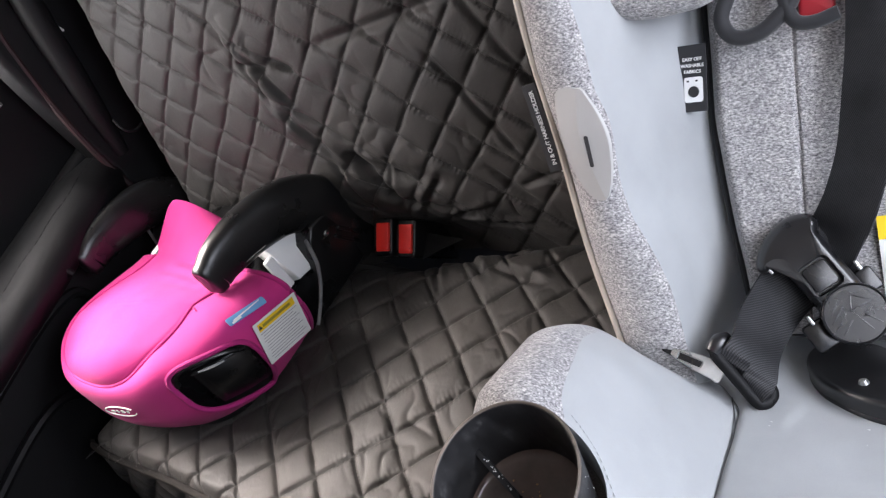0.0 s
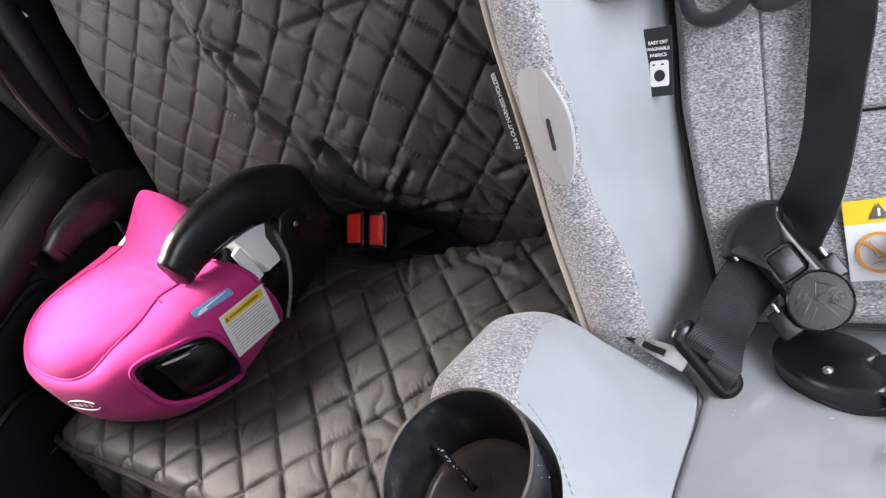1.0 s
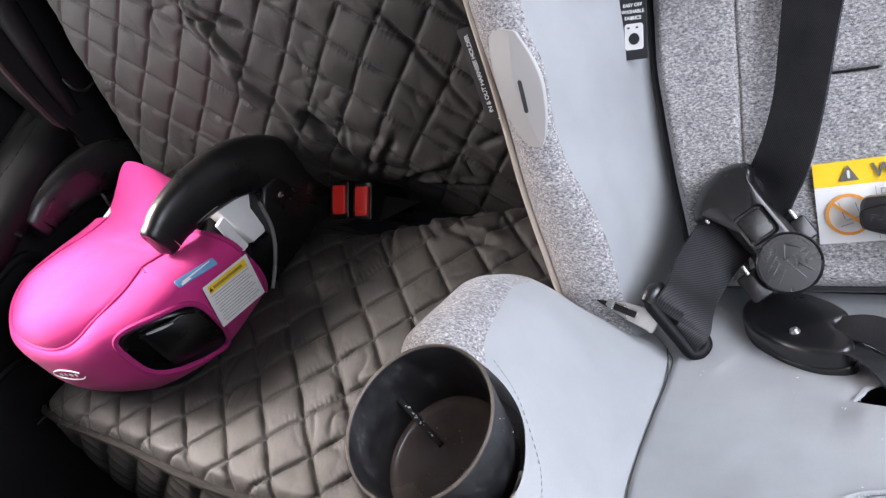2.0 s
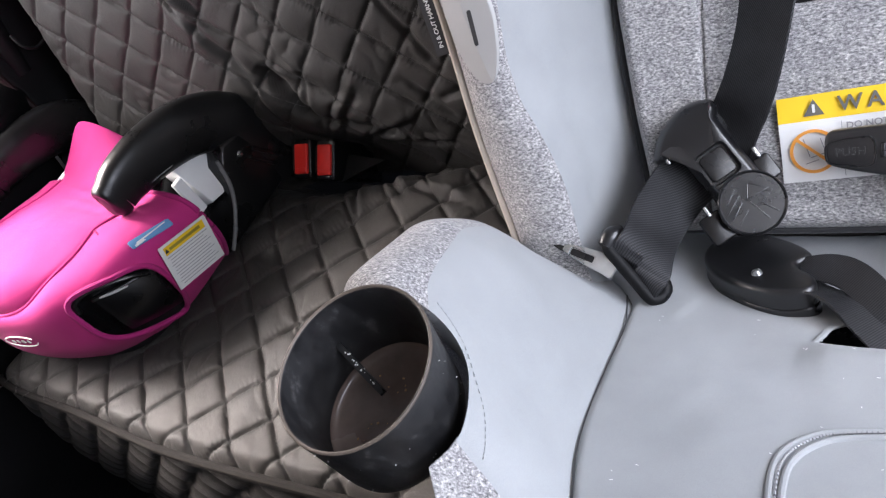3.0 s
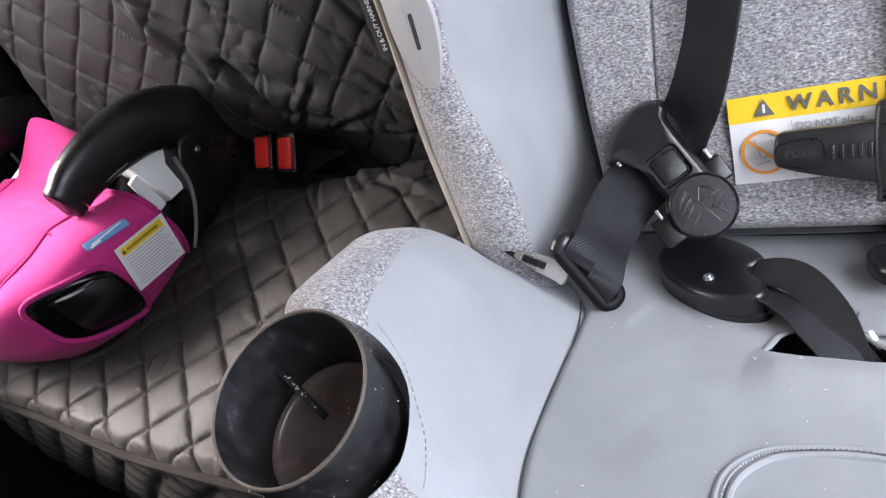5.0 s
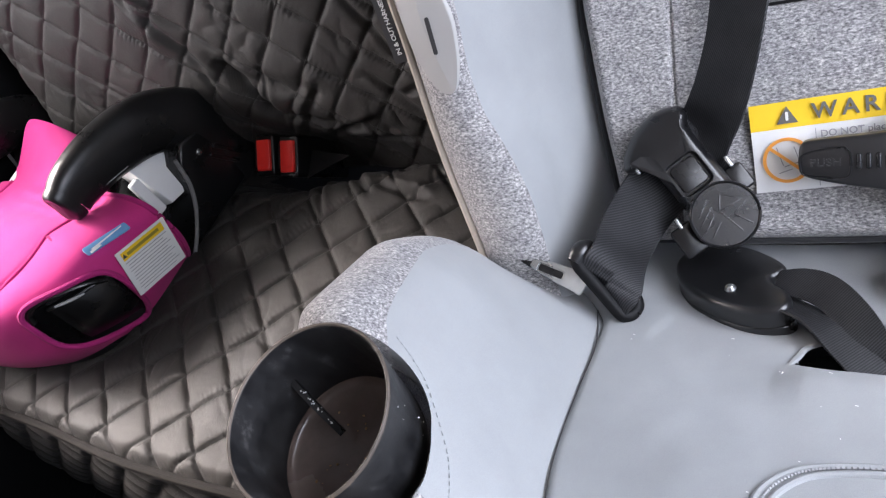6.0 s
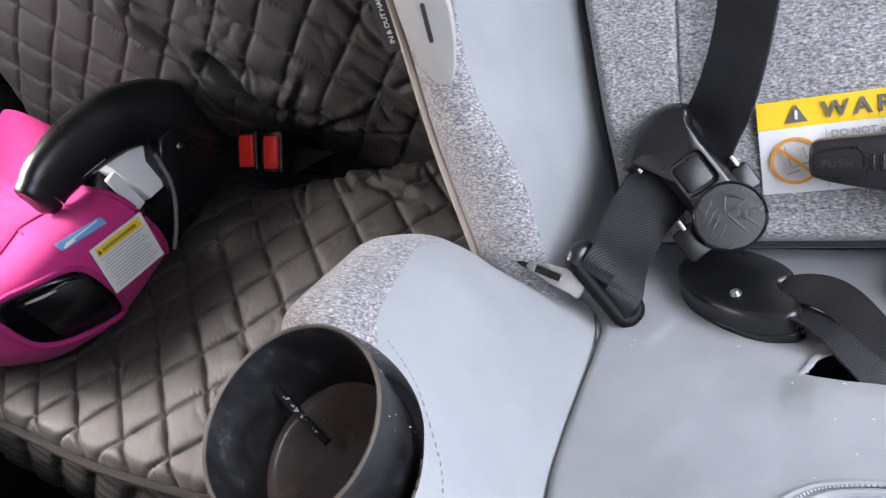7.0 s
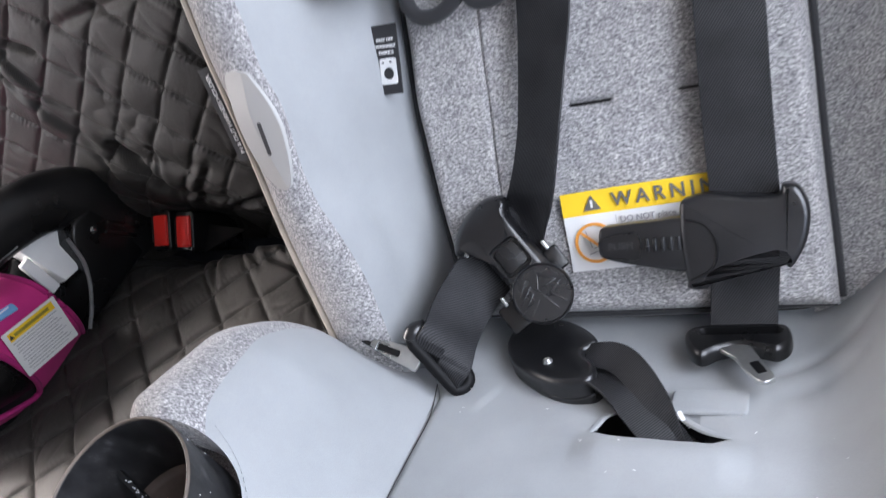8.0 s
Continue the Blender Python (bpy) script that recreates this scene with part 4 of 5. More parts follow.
# ---- harness of the child seat ----
def build_harness():
    harness = thing("harness", (0.02, -0.15, 0.5), "black five-point harness with open chest clip on the child seat", "harness")
    # left strap, turning as it goes down into the clip half
    part("shoulder_strap", ribbon([(-0.016, 0.32, 0.022), (-0.017, 0.25, 0.024), (-0.019, 0.178, 0.028), (-0.024, 0.14, 0.030), (-0.029, 0.11, 0.032), (-0.037, 0.085, 0.026), (-0.046, 0.068, 0.018), (-0.052, 0.058, 0.016)],
                                  [(1, 0.0, 0.1), (1, 0.0, 0.15), (1, -0.1, 0.25), (0.95, -0.15, 0.45), (0.9, -0.2, 0.55), (0.85, -0.35, 0.45), (0.75, -0.6, 0.3), (0.7, -0.7, 0.1)], 0.0305, 0.0014, 70), STRAP, harness, "", SEAT_BACK)
    part("shoulder_strap", ribbon([(0.0655, 0.32, 0.020), (0.065, 0.25, 0.022), (0.0635, 0.17, 0.026), (0.0625, 0.11, 0.026), (0.0625, 0.07, 0.024), (0.0620, 0.05, 0.020)],
                                  [(1, 0, 0)] * 6, 0.0302, 0.0014, 50), STRAP, harness, "", SEAT_BACK)
    # lap straps below the clip
    part("lap_strap", ribbon([(-0.045, 0.062, 0.0165), (-0.058, 0.052, 0.0175), (-0.071, 0.039, 0.026), (-0.0790, 0.0243, 0.0438), (-0.0815, 0.0117, 0.0588), (-0.0848, 0.0052, 0.0629), (-0.0881, 0.0013, 0.0621), (-0.0915, -0.0014, 0.0596)],
                             [(0.55, -0.83, 0.0), (0.48, -0.87, -0.03)] + [(0.43, -0.90, -0.07)] * 6, 0.0325, 0.0014, 70), STRAP, harness, "", SEAT_BACK)
    part("lap_strap", ribbon([(0.0610, 0.050, 0.018), (0.0600, 0.035, 0.019), (0.0580, 0.018, 0.019), (0.0565, 0.000, 0.0235), (0.0562, -0.004, 0.022), (0.0565, 0.002, 0.016), (0.057, 0.012, 0.012)],
                             [(1, 0.1, 0), (1, 0.1, 0), (1, 0.06, 0), (1, 0.1, 0), (1, 0.1, 0), (1, 0.1, 0), (1, 0, 0)], 0.0302, 0.0014, 50), STRAP, harness, "", SEAT_BACK)

    # chest clip, left half with a window and a round end
    a, k = Vector((-0.0665, 0.0715, 0)), Vector((-0.0370, 0.0280, 0))
    along = (k - a).normalized()
    left = SEAT_BACK @ axes((-0.0522, 0.0452, 0.0215), along, Vector((0.25, 0.2, 1)).cross(along))
    outer = resampled(rounded([(0.030, -0.012), (0.030, 0.012), (0.012, 0.0130), (-0.008, 0.0127), (-0.0215, 0.0130), (-0.0262, 0.0162), (-0.0315, 0.0164), (-0.0360, 0.0100), (-0.0374, 0.0010), (-0.0345, -0.0100), (-0.0290, -0.0188), (-0.0232, -0.0230), (-0.0192, -0.0205), (-0.0190, -0.0135), (-0.008, -0.0122), (0.012, -0.0120)], 6), 96)
    inner = resampled([(x - 0.0030, y - 0.0008) for x, y in box_outline(0.0168, 0.0160, 0.0030)], 96)
    plate_bm = framed(outer, inner, 0.0135, 0.0050)
    for vert in plate_bm.verts:
        vert.co.z -= 13 * max(0.0, -0.015 - vert.co.x) ** 2
    clip = part("chest_clip", plate_bm, CLIP, harness, "black plastic chest clip half", left, 40)
    part("window_pane", slab([(x - 0.0030, y - 0.0008) for x, y in box_outline(0.0140, 0.0132, 0.0024)], 0.0008, 0.0004), BLACK_MATT, clip, "sunken pane", left @ pose(0, 0, 0.0099))
    knob = left @ pose(0.0218, 0.0004, 0.0016)
    disc = part("round_end", lathe([(0.0156, 0.0), (0.0160, 0.0110), (0.0158, 0.0128), (0.0152, 0.0133), (0.0147, 0.0128), (0.0145, 0.0122), (0.0, 0.0122)], 56), CLIP, clip, "round black end with raised lines", knob, 30)
    for x0, y0, x1, y1 in ((-0.010, 0.004, -0.002, 0.011), (-0.010, 0.004, -0.003, -0.001), (-0.002, 0.011, -0.003, -0.001), (-0.003, -0.001, 0.011, 0.002), (-0.011, -0.003, -0.006, -0.011), (-0.007, -0.003, -0.002, -0.013), (-0.003, -0.004, 0.002, -0.013), (0.002, -0.004, 0.006, -0.0115), (0.003, 0.004, 0.011, 0.008), (0.000, 0.012, 0.003, 0.003)):
        d = Vector((x1 - x0, y1 - y0, 0))
        m = knob @ axes(((x0 + x1) * 0.46, (y0 + y1) * 0.46, 0.0120), d, (-d.y, d.x, 0))
        part("raised_line", slab(box_outline(d.length, 0.0007, 0.0003, 2), 0.00045, 0.0002, 2), CLIP, disc, "", m)
    part("latch_tab", slab([(x + 0.0225, y - 0.0190) for x, y in box_outline(0.016, 0.012, 0.002)], 0.006, 0.001), BLACK_MATT, clip, "", left @ pose(0, 0, 0.0))
    part("latch_tab", slab([(x + 0.0120, y + 0.0165) for x, y in box_outline(0.013, 0.009, 0.002)], 0.006, 0.001), BLACK_MATT, clip, "", left @ pose(0, 0, 0.001))
    for x, y in ((0.0130, -0.0185), (0.0030, 0.0168), (-0.0200, -0.0182)):
        part("metal_pin", slab([(px + x, py + y) for px, py in box_outline(0.006, 0.0022, 0.0008)], 0.003, 0.0006), METAL, clip, "bright metal pin", left @ pose(0, 0, 0.006))

    # chest clip, right half with a sprung tongue
    right = SEAT_BACK @ pose(0.0, 0.0, 0.0255)
    body = part("chest_clip", slab(rounded([(0.0353, 0.0330), (0.0356, 0.0288), (0.0440, 0.0286), (0.0482, 0.0345), (0.062, 0.0392), (0.0755, 0.0418), (0.0778, 0.0375), (0.0806, 0.0367), (0.0866, 0.0470), (0.0892, 0.0583), (0.0882, 0.0668), (0.0846, 0.0727), (0.0790, 0.0734), (0.0768, 0.0692), (0.0630, 0.0702), (0.0490, 0.0727), (0.0400, 0.0715), (0.0356, 0.0695), (0.0345, 0.0615), (0.0340, 0.0480)], 6), 0.0112, 0.0030, 5), CLIP, harness, "black plastic chest clip half", right, 40)
    tongue = part("push_tongue", slab(rounded([(0.040, 0.0618), (0.020, 0.0618), (0.004, 0.0612), (-0.0030, 0.0600), (-0.0045, 0.0535), (-0.0032, 0.0465), (0.004, 0.0432), (0.022, 0.0392), (0.040, 0.0372), (0.042, 0.050)], 6), 0.0098, 0.0020, 4), CLIP, body, "black tongue with ridges", right, 40)
    part("pad_frame", tube([(0.0135, 0.0575, 0.0099), (0.004, 0.0570, 0.0099), (-0.0030, 0.0550, 0.0099), (-0.0040, 0.0510, 0.0099), (-0.0025, 0.0465, 0.0099), (0.005, 0.0448, 0.0099), (0.0135, 0.0445, 0.0099), (0.0155, 0.0475, 0.0099), (0.0155, 0.0545, 0.0099), (0.0135, 0.0575, 0.0099)], [0.0005] * 3, 60, 6), BLACK_MATT, tongue, "", right)
    for j in range(5):
        part("ridge", slab(box_outline(0.0020, 0.0068, 0.0008), 0.0022, 0.0007), BLACK_MATT, tongue, "raised ridge", right @ pose(0.0188 + 0.0036 * j, 0.0510, 0.0088))
    letters("PUSH", 0.0048, DARK_PRINT, tongue, right @ pose(0.0060, 0.0510, 0.00995, 0, 0, -1), space=1.1)
    part("cover_arc", tube([(0.0373, 0.0614, 0.0114), (0.0447, 0.0594, 0.0116), (0.0488, 0.0541, 0.0117), (0.0500, 0.0471, 0.0117), (0.0470, 0.0383, 0.0116), (0.0372, 0.0329, 0.0113)], [0.0006] * 3, 40, 6), BLACK, body, "", right)

    # metal tongues with their plastic loops
    loop_l = SEAT @ axes((-0.0866, -0.0569, 0.0188), (0.56, -0.08, -0.82), (0.46, 0.77, 0.44))
    bar = [(x, y, 0.0) for x, y in resampled(box_outline(0.0375, 0.0105, 0.0045), 28)]
    ring = part("strap_loop", tube(bar + bar[:1], [0.0034] * 4, 140, 12), TRIM, harness, "black plastic strap loop", loop_l, 60)
    part("loop_knob", tube([(-0.0180, -0.006, 0.0), (-0.0196, 0.000, 0.0005), (-0.0182, 0.006, 0.0)], [0.0036, 0.0050, 0.0036], 16, 12), CLIP, ring, "", loop_l, 60)
    plate = SEAT @ axes((-0.0945, -0.0620, 0.0190), (-0.903, 0.0, 0.43), (-0.325, -0.571, -0.683))
    shape = rounded([(0.002, -0.0062), (0.007, -0.0062), (0.018, -0.0052), (0.0285, -0.0034), (0.0300, -0.0008), (0.0290, 0.0014), (0.018, 0.0034), (0.007, 0.0044), (0.002, 0.0044)], 4)
    metal = part("metal_tongue", framed(resampled(shape, 56), resampled([(x + 0.0195, y - 0.0005) for x, y in box_outline(0.0130, 0.0042, 0.0010)], 56), 0.0018, 0.0012), METAL, ring, "scratched metal tongue with a slot", plate, 30)
    part("tongue_slot", slab([(x + 0.0195, y - 0.0005) for x, y in box_outline(0.0122, 0.0034, 0.0008)], 0.0002), BLACK, metal, "dark slot", plate @ pose(0, 0, 0.00064), 0)
    part("tongue_tip", slab(rounded([(0.028, -0.0014), (0.032, -0.0012), (0.0350, 0.0002), (0.032, 0.0010), (0.028, 0.0012)], 3), 0.0016, 0.0003), BLACK, metal, "dark tip", plate)
    loop_r = SEAT @ pose(0, 0, 0.0055)
    outer = rounded([(0.0305, -0.0240), (0.0330, -0.0375), (0.0395, -0.0446), (0.0465, -0.0394), (0.0556, -0.0361), (0.0656, -0.0389), (0.0717, -0.0408), (0.0768, -0.0350), (0.0778, -0.0240), (0.0736, -0.0183), (0.0560, -0.0178), (0.0384, -0.0183)], 6)
    ring = part("strap_loop", framed(resampled(outer, 72), resampled([(x + 0.0556, y - 0.0255) for x, y in box_outline(0.036, 0.0062, 0.0028)], 72), 0.0075, 0.0060), BLACK, harness, "black plastic strap loop", loop_r, 30)
    flat_r = SEAT @ pose(0, 0, 0.0095)
    metal = part("metal_tongue", slab(rounded([(0.0463, -0.0372), (0.0528, -0.0350), (0.0591, -0.0340), (0.0640, -0.0450), (0.0704, -0.0590), (0.0698, -0.0625), (0.0665, -0.0646), (0.0630, -0.0620), (0.0580, -0.0540), (0.0535, -0.0450)], 5), 0.0020, 0.0004), METAL, ring, "scratched metal tongue", flat_r, 30)
    part("tongue_slot", slab(box_outline(0.0042, 0.0095, 0.0008), 0.0003), BLACK, metal, "dark slot", flat_r @ pose(0.0640, -0.0540, 0.0019, 0, 0, 25), 0)

    # crotch buckle and its twisted webbing
    buck = SEAT @ pose(0, 0, 0.0015, 3, -6, 0)
    kidney = rounded([(-0.0610, -0.0273), (-0.0620, -0.0160), (-0.0580, -0.0085), (-0.0470, -0.0052), (-0.0320, -0.0080), (-0.0185, -0.0185), (-0.0100, -0.0295), (-0.0112, -0.0349), (-0.0150, -0.0388), (-0.0135, -0.0440), (-0.0078, -0.0505), (-0.0055, -0.0565), (-0.0062, -0.0620), (-0.0105, -0.0652), (-0.0200, -0.0655), (-0.0310, -0.0612), (-0.0440, -0.0515), (-0.0545, -0.0405)], 6)
    lower = part("buckle", slab(kidney, 0.0060, 0.0012, 3), CLIP, harness, "black plastic crotch buckle, open and lying flat", buck, 40)
    cx, cy = -0.031, -0.041
    upper = [(cx + (x - cx) * 0.99, cy + (y - cy) * 0.99) for x, y in kidney]
    part("buckle_top", slab(upper, 0.0095, 0.0030, 5), CLIP, lower, "", buck @ pose(0, 0, 0.0061), 40)
    part("bolt", lathe([(0.0, 0.0009), (0.0010, 0.0009), (0.0015, 0.0005), (0.0016, 0.0), (0.0022, 0.0003), (0.0026, -0.001)], 20), METAL, lower, "bright metal rivet", buck @ pose(-0.0318, -0.0475, 0.0166))
    part("dimple", lathe([(0.0, 0.0006), (0.0014, 0.0006), (0.0018, 0.0)], 14), BLACK_MATT, lower, "", buck @ pose(-0.0480, -0.0120, 0.0130))
    part("crotch_strap", ribbon([(-0.0145, -0.042, 0.0105), (-0.004, -0.045, 0.0125), (0.005, -0.051, 0.0130), (0.013, -0.060, 0.0105), (0.021, -0.072, 0.004), (0.027, -0.084, -0.010)],
                                [(0.25, 0.9, 0.3), (0.4, 0.75, 0.5), (0.6, 0.55, 0.6), (0.75, 0.4, 0.6), (0.85, 0.3, 0.5), (0.95, 0.2, 0.4)], 0.0152, 0.0014, 50), STRAP, harness, "twisted black webbing", SEAT)
    part("crotch_strap", ribbon([(-0.016, -0.050, 0.006), (-0.005, -0.058, 0.0075), (0.005, -0.065, 0.007), (0.014, -0.073, 0.003), (0.023, -0.081, -0.003), (0.031, -0.088, -0.012)],
                                [(0.45, 0.85, -0.1), (0.5, 0.8, -0.35), (0.55, 0.8, -0.2), (0.6, 0.75, 0.1), (0.65, 0.7, 0.2), (0.7, 0.7, 0.2)], 0.0200, 0.0014, 50), STRAP, harness, "twisted black webbing", SEAT)
    part("white_mark", slab(box_outline(0.0019, 0.0048, 0.0008), 0.0006), PRINT, harness, "small white mark on the webbing", SEAT @ axes((0.0335, -0.0805, 0.0045), (0.85, 0.45, 0.1), (-0.4, 0.8, 0.4)))


build_harness()


# ---- tags and labels on the child seat ----
def build_tags():
    m = SEAT_BACK @ axes((-0.1115, 0.161, 0.021), (0.995, -0.06, 0.10), (0.05, 1, 0.03))
    tag = thing("care_tag", (-0.11, -0.13, 0.62), "small black cloth care tag with white print at the pad edge", "tag")
    part("cloth", slab(box_outline(0.0160, 0.0370, 0.0004), 0.0008), TAG, tag, "", m, 0)
    for j, word in enumerate(("EASY OFF", "WASHABLE", "FABRICS")):
        letters(word, 0.0026, PRINT, tag, m @ pose(0.0002, 0.0105 - 0.0034 * j, 0.0010, 0, 0, -1))
    sym = m @ pose(0.0006, -0.0062, 0.0009)
    icon = part("washing_symbol", framed(resampled(box_outline(0.0108, 0.0140, 0.0014), 40), resampled([(0.0033 * math.cos(a), 0.0033 * math.sin(a) - 0.0012) for a in (2 * math.pi * k / 40 for k in range(40))], 40), 0.0003, 0.0002), PRINT, tag, "white washing machine symbol", sym, 0)
    part("symbol_door", lathe([(0.0, 0.0005), (0.0030, 0.0005), (0.0032, 0.0)], 24), TAG, icon, "", sym @ pose(0, -0.0012, 0.0))
    for x in (-0.003, 0.002):
        part("symbol_knob", slab(box_outline(0.0014, 0.0009), 0.0003), TAG, icon, "", sym @ pose(x, 0.0048, 0.0003))

    m = SEAT @ axes((-0.1765, -0.0425, 0.1590), (-0.12, 0, 0.993), (-1, 0.05, -0.1))
    tag = thing("holder_tag", (-0.176, -0.09, 0.64), "narrow black cloth tag with white print on the wing edge", "tag")
    part("cloth", slab(box_outline(0.0500, 0.0085, 0.0003), 0.0008), TAG, tag, "", m, 0)
    letters("IN & OUT HARNESS HOLDER", 0.0036, PRINT, tag, m @ pose(0.0, -0.0004, 0.0010), space=0.90, bold=0.004)
    part("thread_end", tube([(-0.0255, -0.003, 0.001), (-0.027, -0.006, 0.0015), (-0.0262, -0.010, 0.001)], [0.0003] * 3, 10, 5), PRINT, tag, "loose pale thread", m)

    # warning label on the back pad
    m = SEAT_BACK @ axes((0.0175, 0.0585, 0.0150), (0.9985, 0.052, 0), (-0.052, 0.9985, 0))
    lab = thing("warning_label", (0.02, -0.13, 0.5), "white and yellow cloth warning label on the back pad", "label")

    def sheet(x0, x1, y0, y1, lift):
        def fn(u, v):
            x, y = x0 + (x1 - x0) * u, y0 + (y1 - y0) * v
            return x, y, lift + 0.0007 * noise.noise((x * 60, y * 60, 1.0)) + 0.0006 * math.sin(x * 90) * (y / 0.03)
        return grid(fn, 40, 24)

    part("paper", thicken(sheet(-0.043, 0.043, -0.0205, 0.0205, 0.0006), 0.0006), PAPER, lab, "", m, 0)
    part("yellow_band", thicken(sheet(-0.043, 0.043, 0.0085, 0.0206, 0.0009), 0.0004), YELLOW, lab, "yellow warning band", m, 0)
    tri = [(-0.0045, -0.0036), (0.0045, -0.0036), (0.0, 0.0042)]
    part("warning_triangle", slab(tri, 0.0003), LABEL_INK, lab, "grey warning triangle", m @ pose(-0.0270, 0.0143, 0.0018))
    part("exclamation_mark", slab(box_outline(0.0012, 0.0040, 0.0004), 0.0003), PAPER, lab, "", m @ pose(-0.0270, 0.0140, 0.0022))
    letters("WARNING", 0.0098, LABEL_INK, lab, m @ pose(0.0130, 0.0143, 0.0016), space=1.4)
    ring = [(0.0105 * math.cos(a), 0.0105 * math.sin(a)) for a in (2 * math.pi * k / 48 for k in range(48))]
    hole = [(0.0090 * math.cos(a), 0.0090 * math.sin(a)) for a in (2 * math.pi * k / 48 for k in range(48))]
    sign = m @ pose(-0.0285, -0.0062, 0.0016)
    bm = bmesh.new()
    a = [bm.verts.new((x, y, 0)) for x, y in ring]
    b = [bm.verts.new((x, y, 0)) for x, y in hole]
    for i in range(48):
        bm.faces.new((a[i], a[(i + 1) % 48], b[(i + 1) % 48], b[i]))
    sign_ring = part("ban_ring", thicken(bm, 0.0003), ORANGE, lab, "orange ban ring", sign, 0)
    part("ban_bar", slab(box_outline(0.0185, 0.0014), 0.0003), ORANGE, sign_ring, "", sign @ pose(0, 0, 0, 0, 0, -42))
    for x, y, w, h in ((-0.003, 0.002, 0.0004, 0.009), (0.002, -0.002, 0.007, 0.0004), (0.004, 0.003, 0.0004, 0.006), (-0.001, -0.005, 0.006, 0.0004)):
        part("picture_line", slab(box_outline(w, h), 0.0002), INK_GREY, sign_ring, "", sign @ pose(x, y, -0.0002, 0, 0, 15))
    part("dividing_line", slab(box_outline(0.0003, 0.026), 0.0002), INK_GREY, lab, "", m @ pose(-0.0158, -0.0062, 0.0016))
    letters("DO NOT place", 0.0043, INK_GREY, lab, m @ pose(-0.0140, 0.0040, 0.0018), "LEFT")
    letters("seat on front", 0.0043, INK_GREY, lab, m @ pose(-0.0140, -0.0010, 0.0018), "LEFT")
    for j, (x0, w) in enumerate(((0.0, 0.05), (0.0, 0.046), (0.0, 0.052))):
        part("text_bar", slab(box_outline(w, 0.0016), 0.0002), INK_GREY, lab, "", m @ pose(-0.0150 + w / 2, -0.0050 - 0.0045 * j, 0.0016))


build_tags()


def build_lint():
    rng = random.Random(11)
    bm = bmesh.new()
    for k in range(46):
        x, y = rng.uniform(-0.08, 0.10), rng.uniform(-0.235, -0.07)
        m = pose(x, y, cushion_z(x, y) + 0.0001, 0, 0, rng.uniform(0, 180)) @ Matrix.Diagonal((rng.uniform(0.8, 3.0), 0.7, 0.4, 1))
        bmesh.ops.create_icosphere(bm, subdivisions=1, radius=rng.uniform(0.00018, 0.0004), matrix=m)
    tagged(part("lint", bm, PRINT, None, "pale lint specks on the grey cushion", SEAT, 0), category="lint", kind="stuff")


build_lint()

# ---- booster seat ----
def booster_plan(s):
    """Plan of the pink cover at mid height, s from the rear of the near side (0) round the front to the far rear (1)."""
    return smooth_at([(0.141, 0.014), (0.143, -0.02), (0.142, -0.055), (0.130, -0.095), (0.098, -0.132), (0.05, -0.155), (-0.02, -0.166), (-0.09, -0.158), (-0.132, -0.130), (-0.155, -0.085), (-0.160, -0.03), (-0.152, 0.02)], s)


def smooth_at(pts, s):
    p = [Vector((*q, 0)) for q in pts]
    p = [p[0] * 2 - p[1], *p, p[-1] * 2 - p[-2]]
    t = s * (len(p) - 3)
    i = min(int(t), len(p) - 4)
    t -= i
    a, b, c, d = p[i:i + 4]
    return 0.5 * (2 * b + (c - a) * t + (2 * a - 5 * b + 4 * c - d) * t * t + (3 * b - a - 3 * c + d) * t ** 3)


def cover_point(s, v):
    """The pink side skirt, v from its hem (0) to the seam of the top (1)."""
    p = booster_plan(s)
    ends = max(0.0, 1 - min(s, 1 - s) / 0.22)
    centre = Vector((-0.012, -0.02 + (p.y + 0.02) * ends ** 0.5, 0))
    out = p - centre
    inset = 0.16 * max(0.0, 1 - v / 0.30) ** 2 + curve_value([(0, 0.40), (0.2, 0.40), (0.35, 0.24), (0.5, 0.07), (0.7, 0.09), (0.85, 0.24), (1, 0.38)], s) * max(0.0, (v - 0.50) / 0.50) ** 2.2
    rim = curve_value([(0.0, 0.100), (0.08, 0.106), (0.2, 0.117), (0.36, 0.116), (0.5, 0.100), (0.65, 0.102), (0.8, 0.114), (1.0, 0.102)], s)
    z = 0.003 + (rim - 0.003) * (math.sin(min(1.0, v) * math.pi / 2) ** 0.92)
    q = centre + out * (1 - inset)
    return Vector((q.x, q.y, z))


def in_window(s, v):
    return abs((s - 0.272) / 0.088) ** 3.6 + abs((v - 0.34 - 1.3 * (s - 0.272)) / 0.29) ** 3.6 < 1


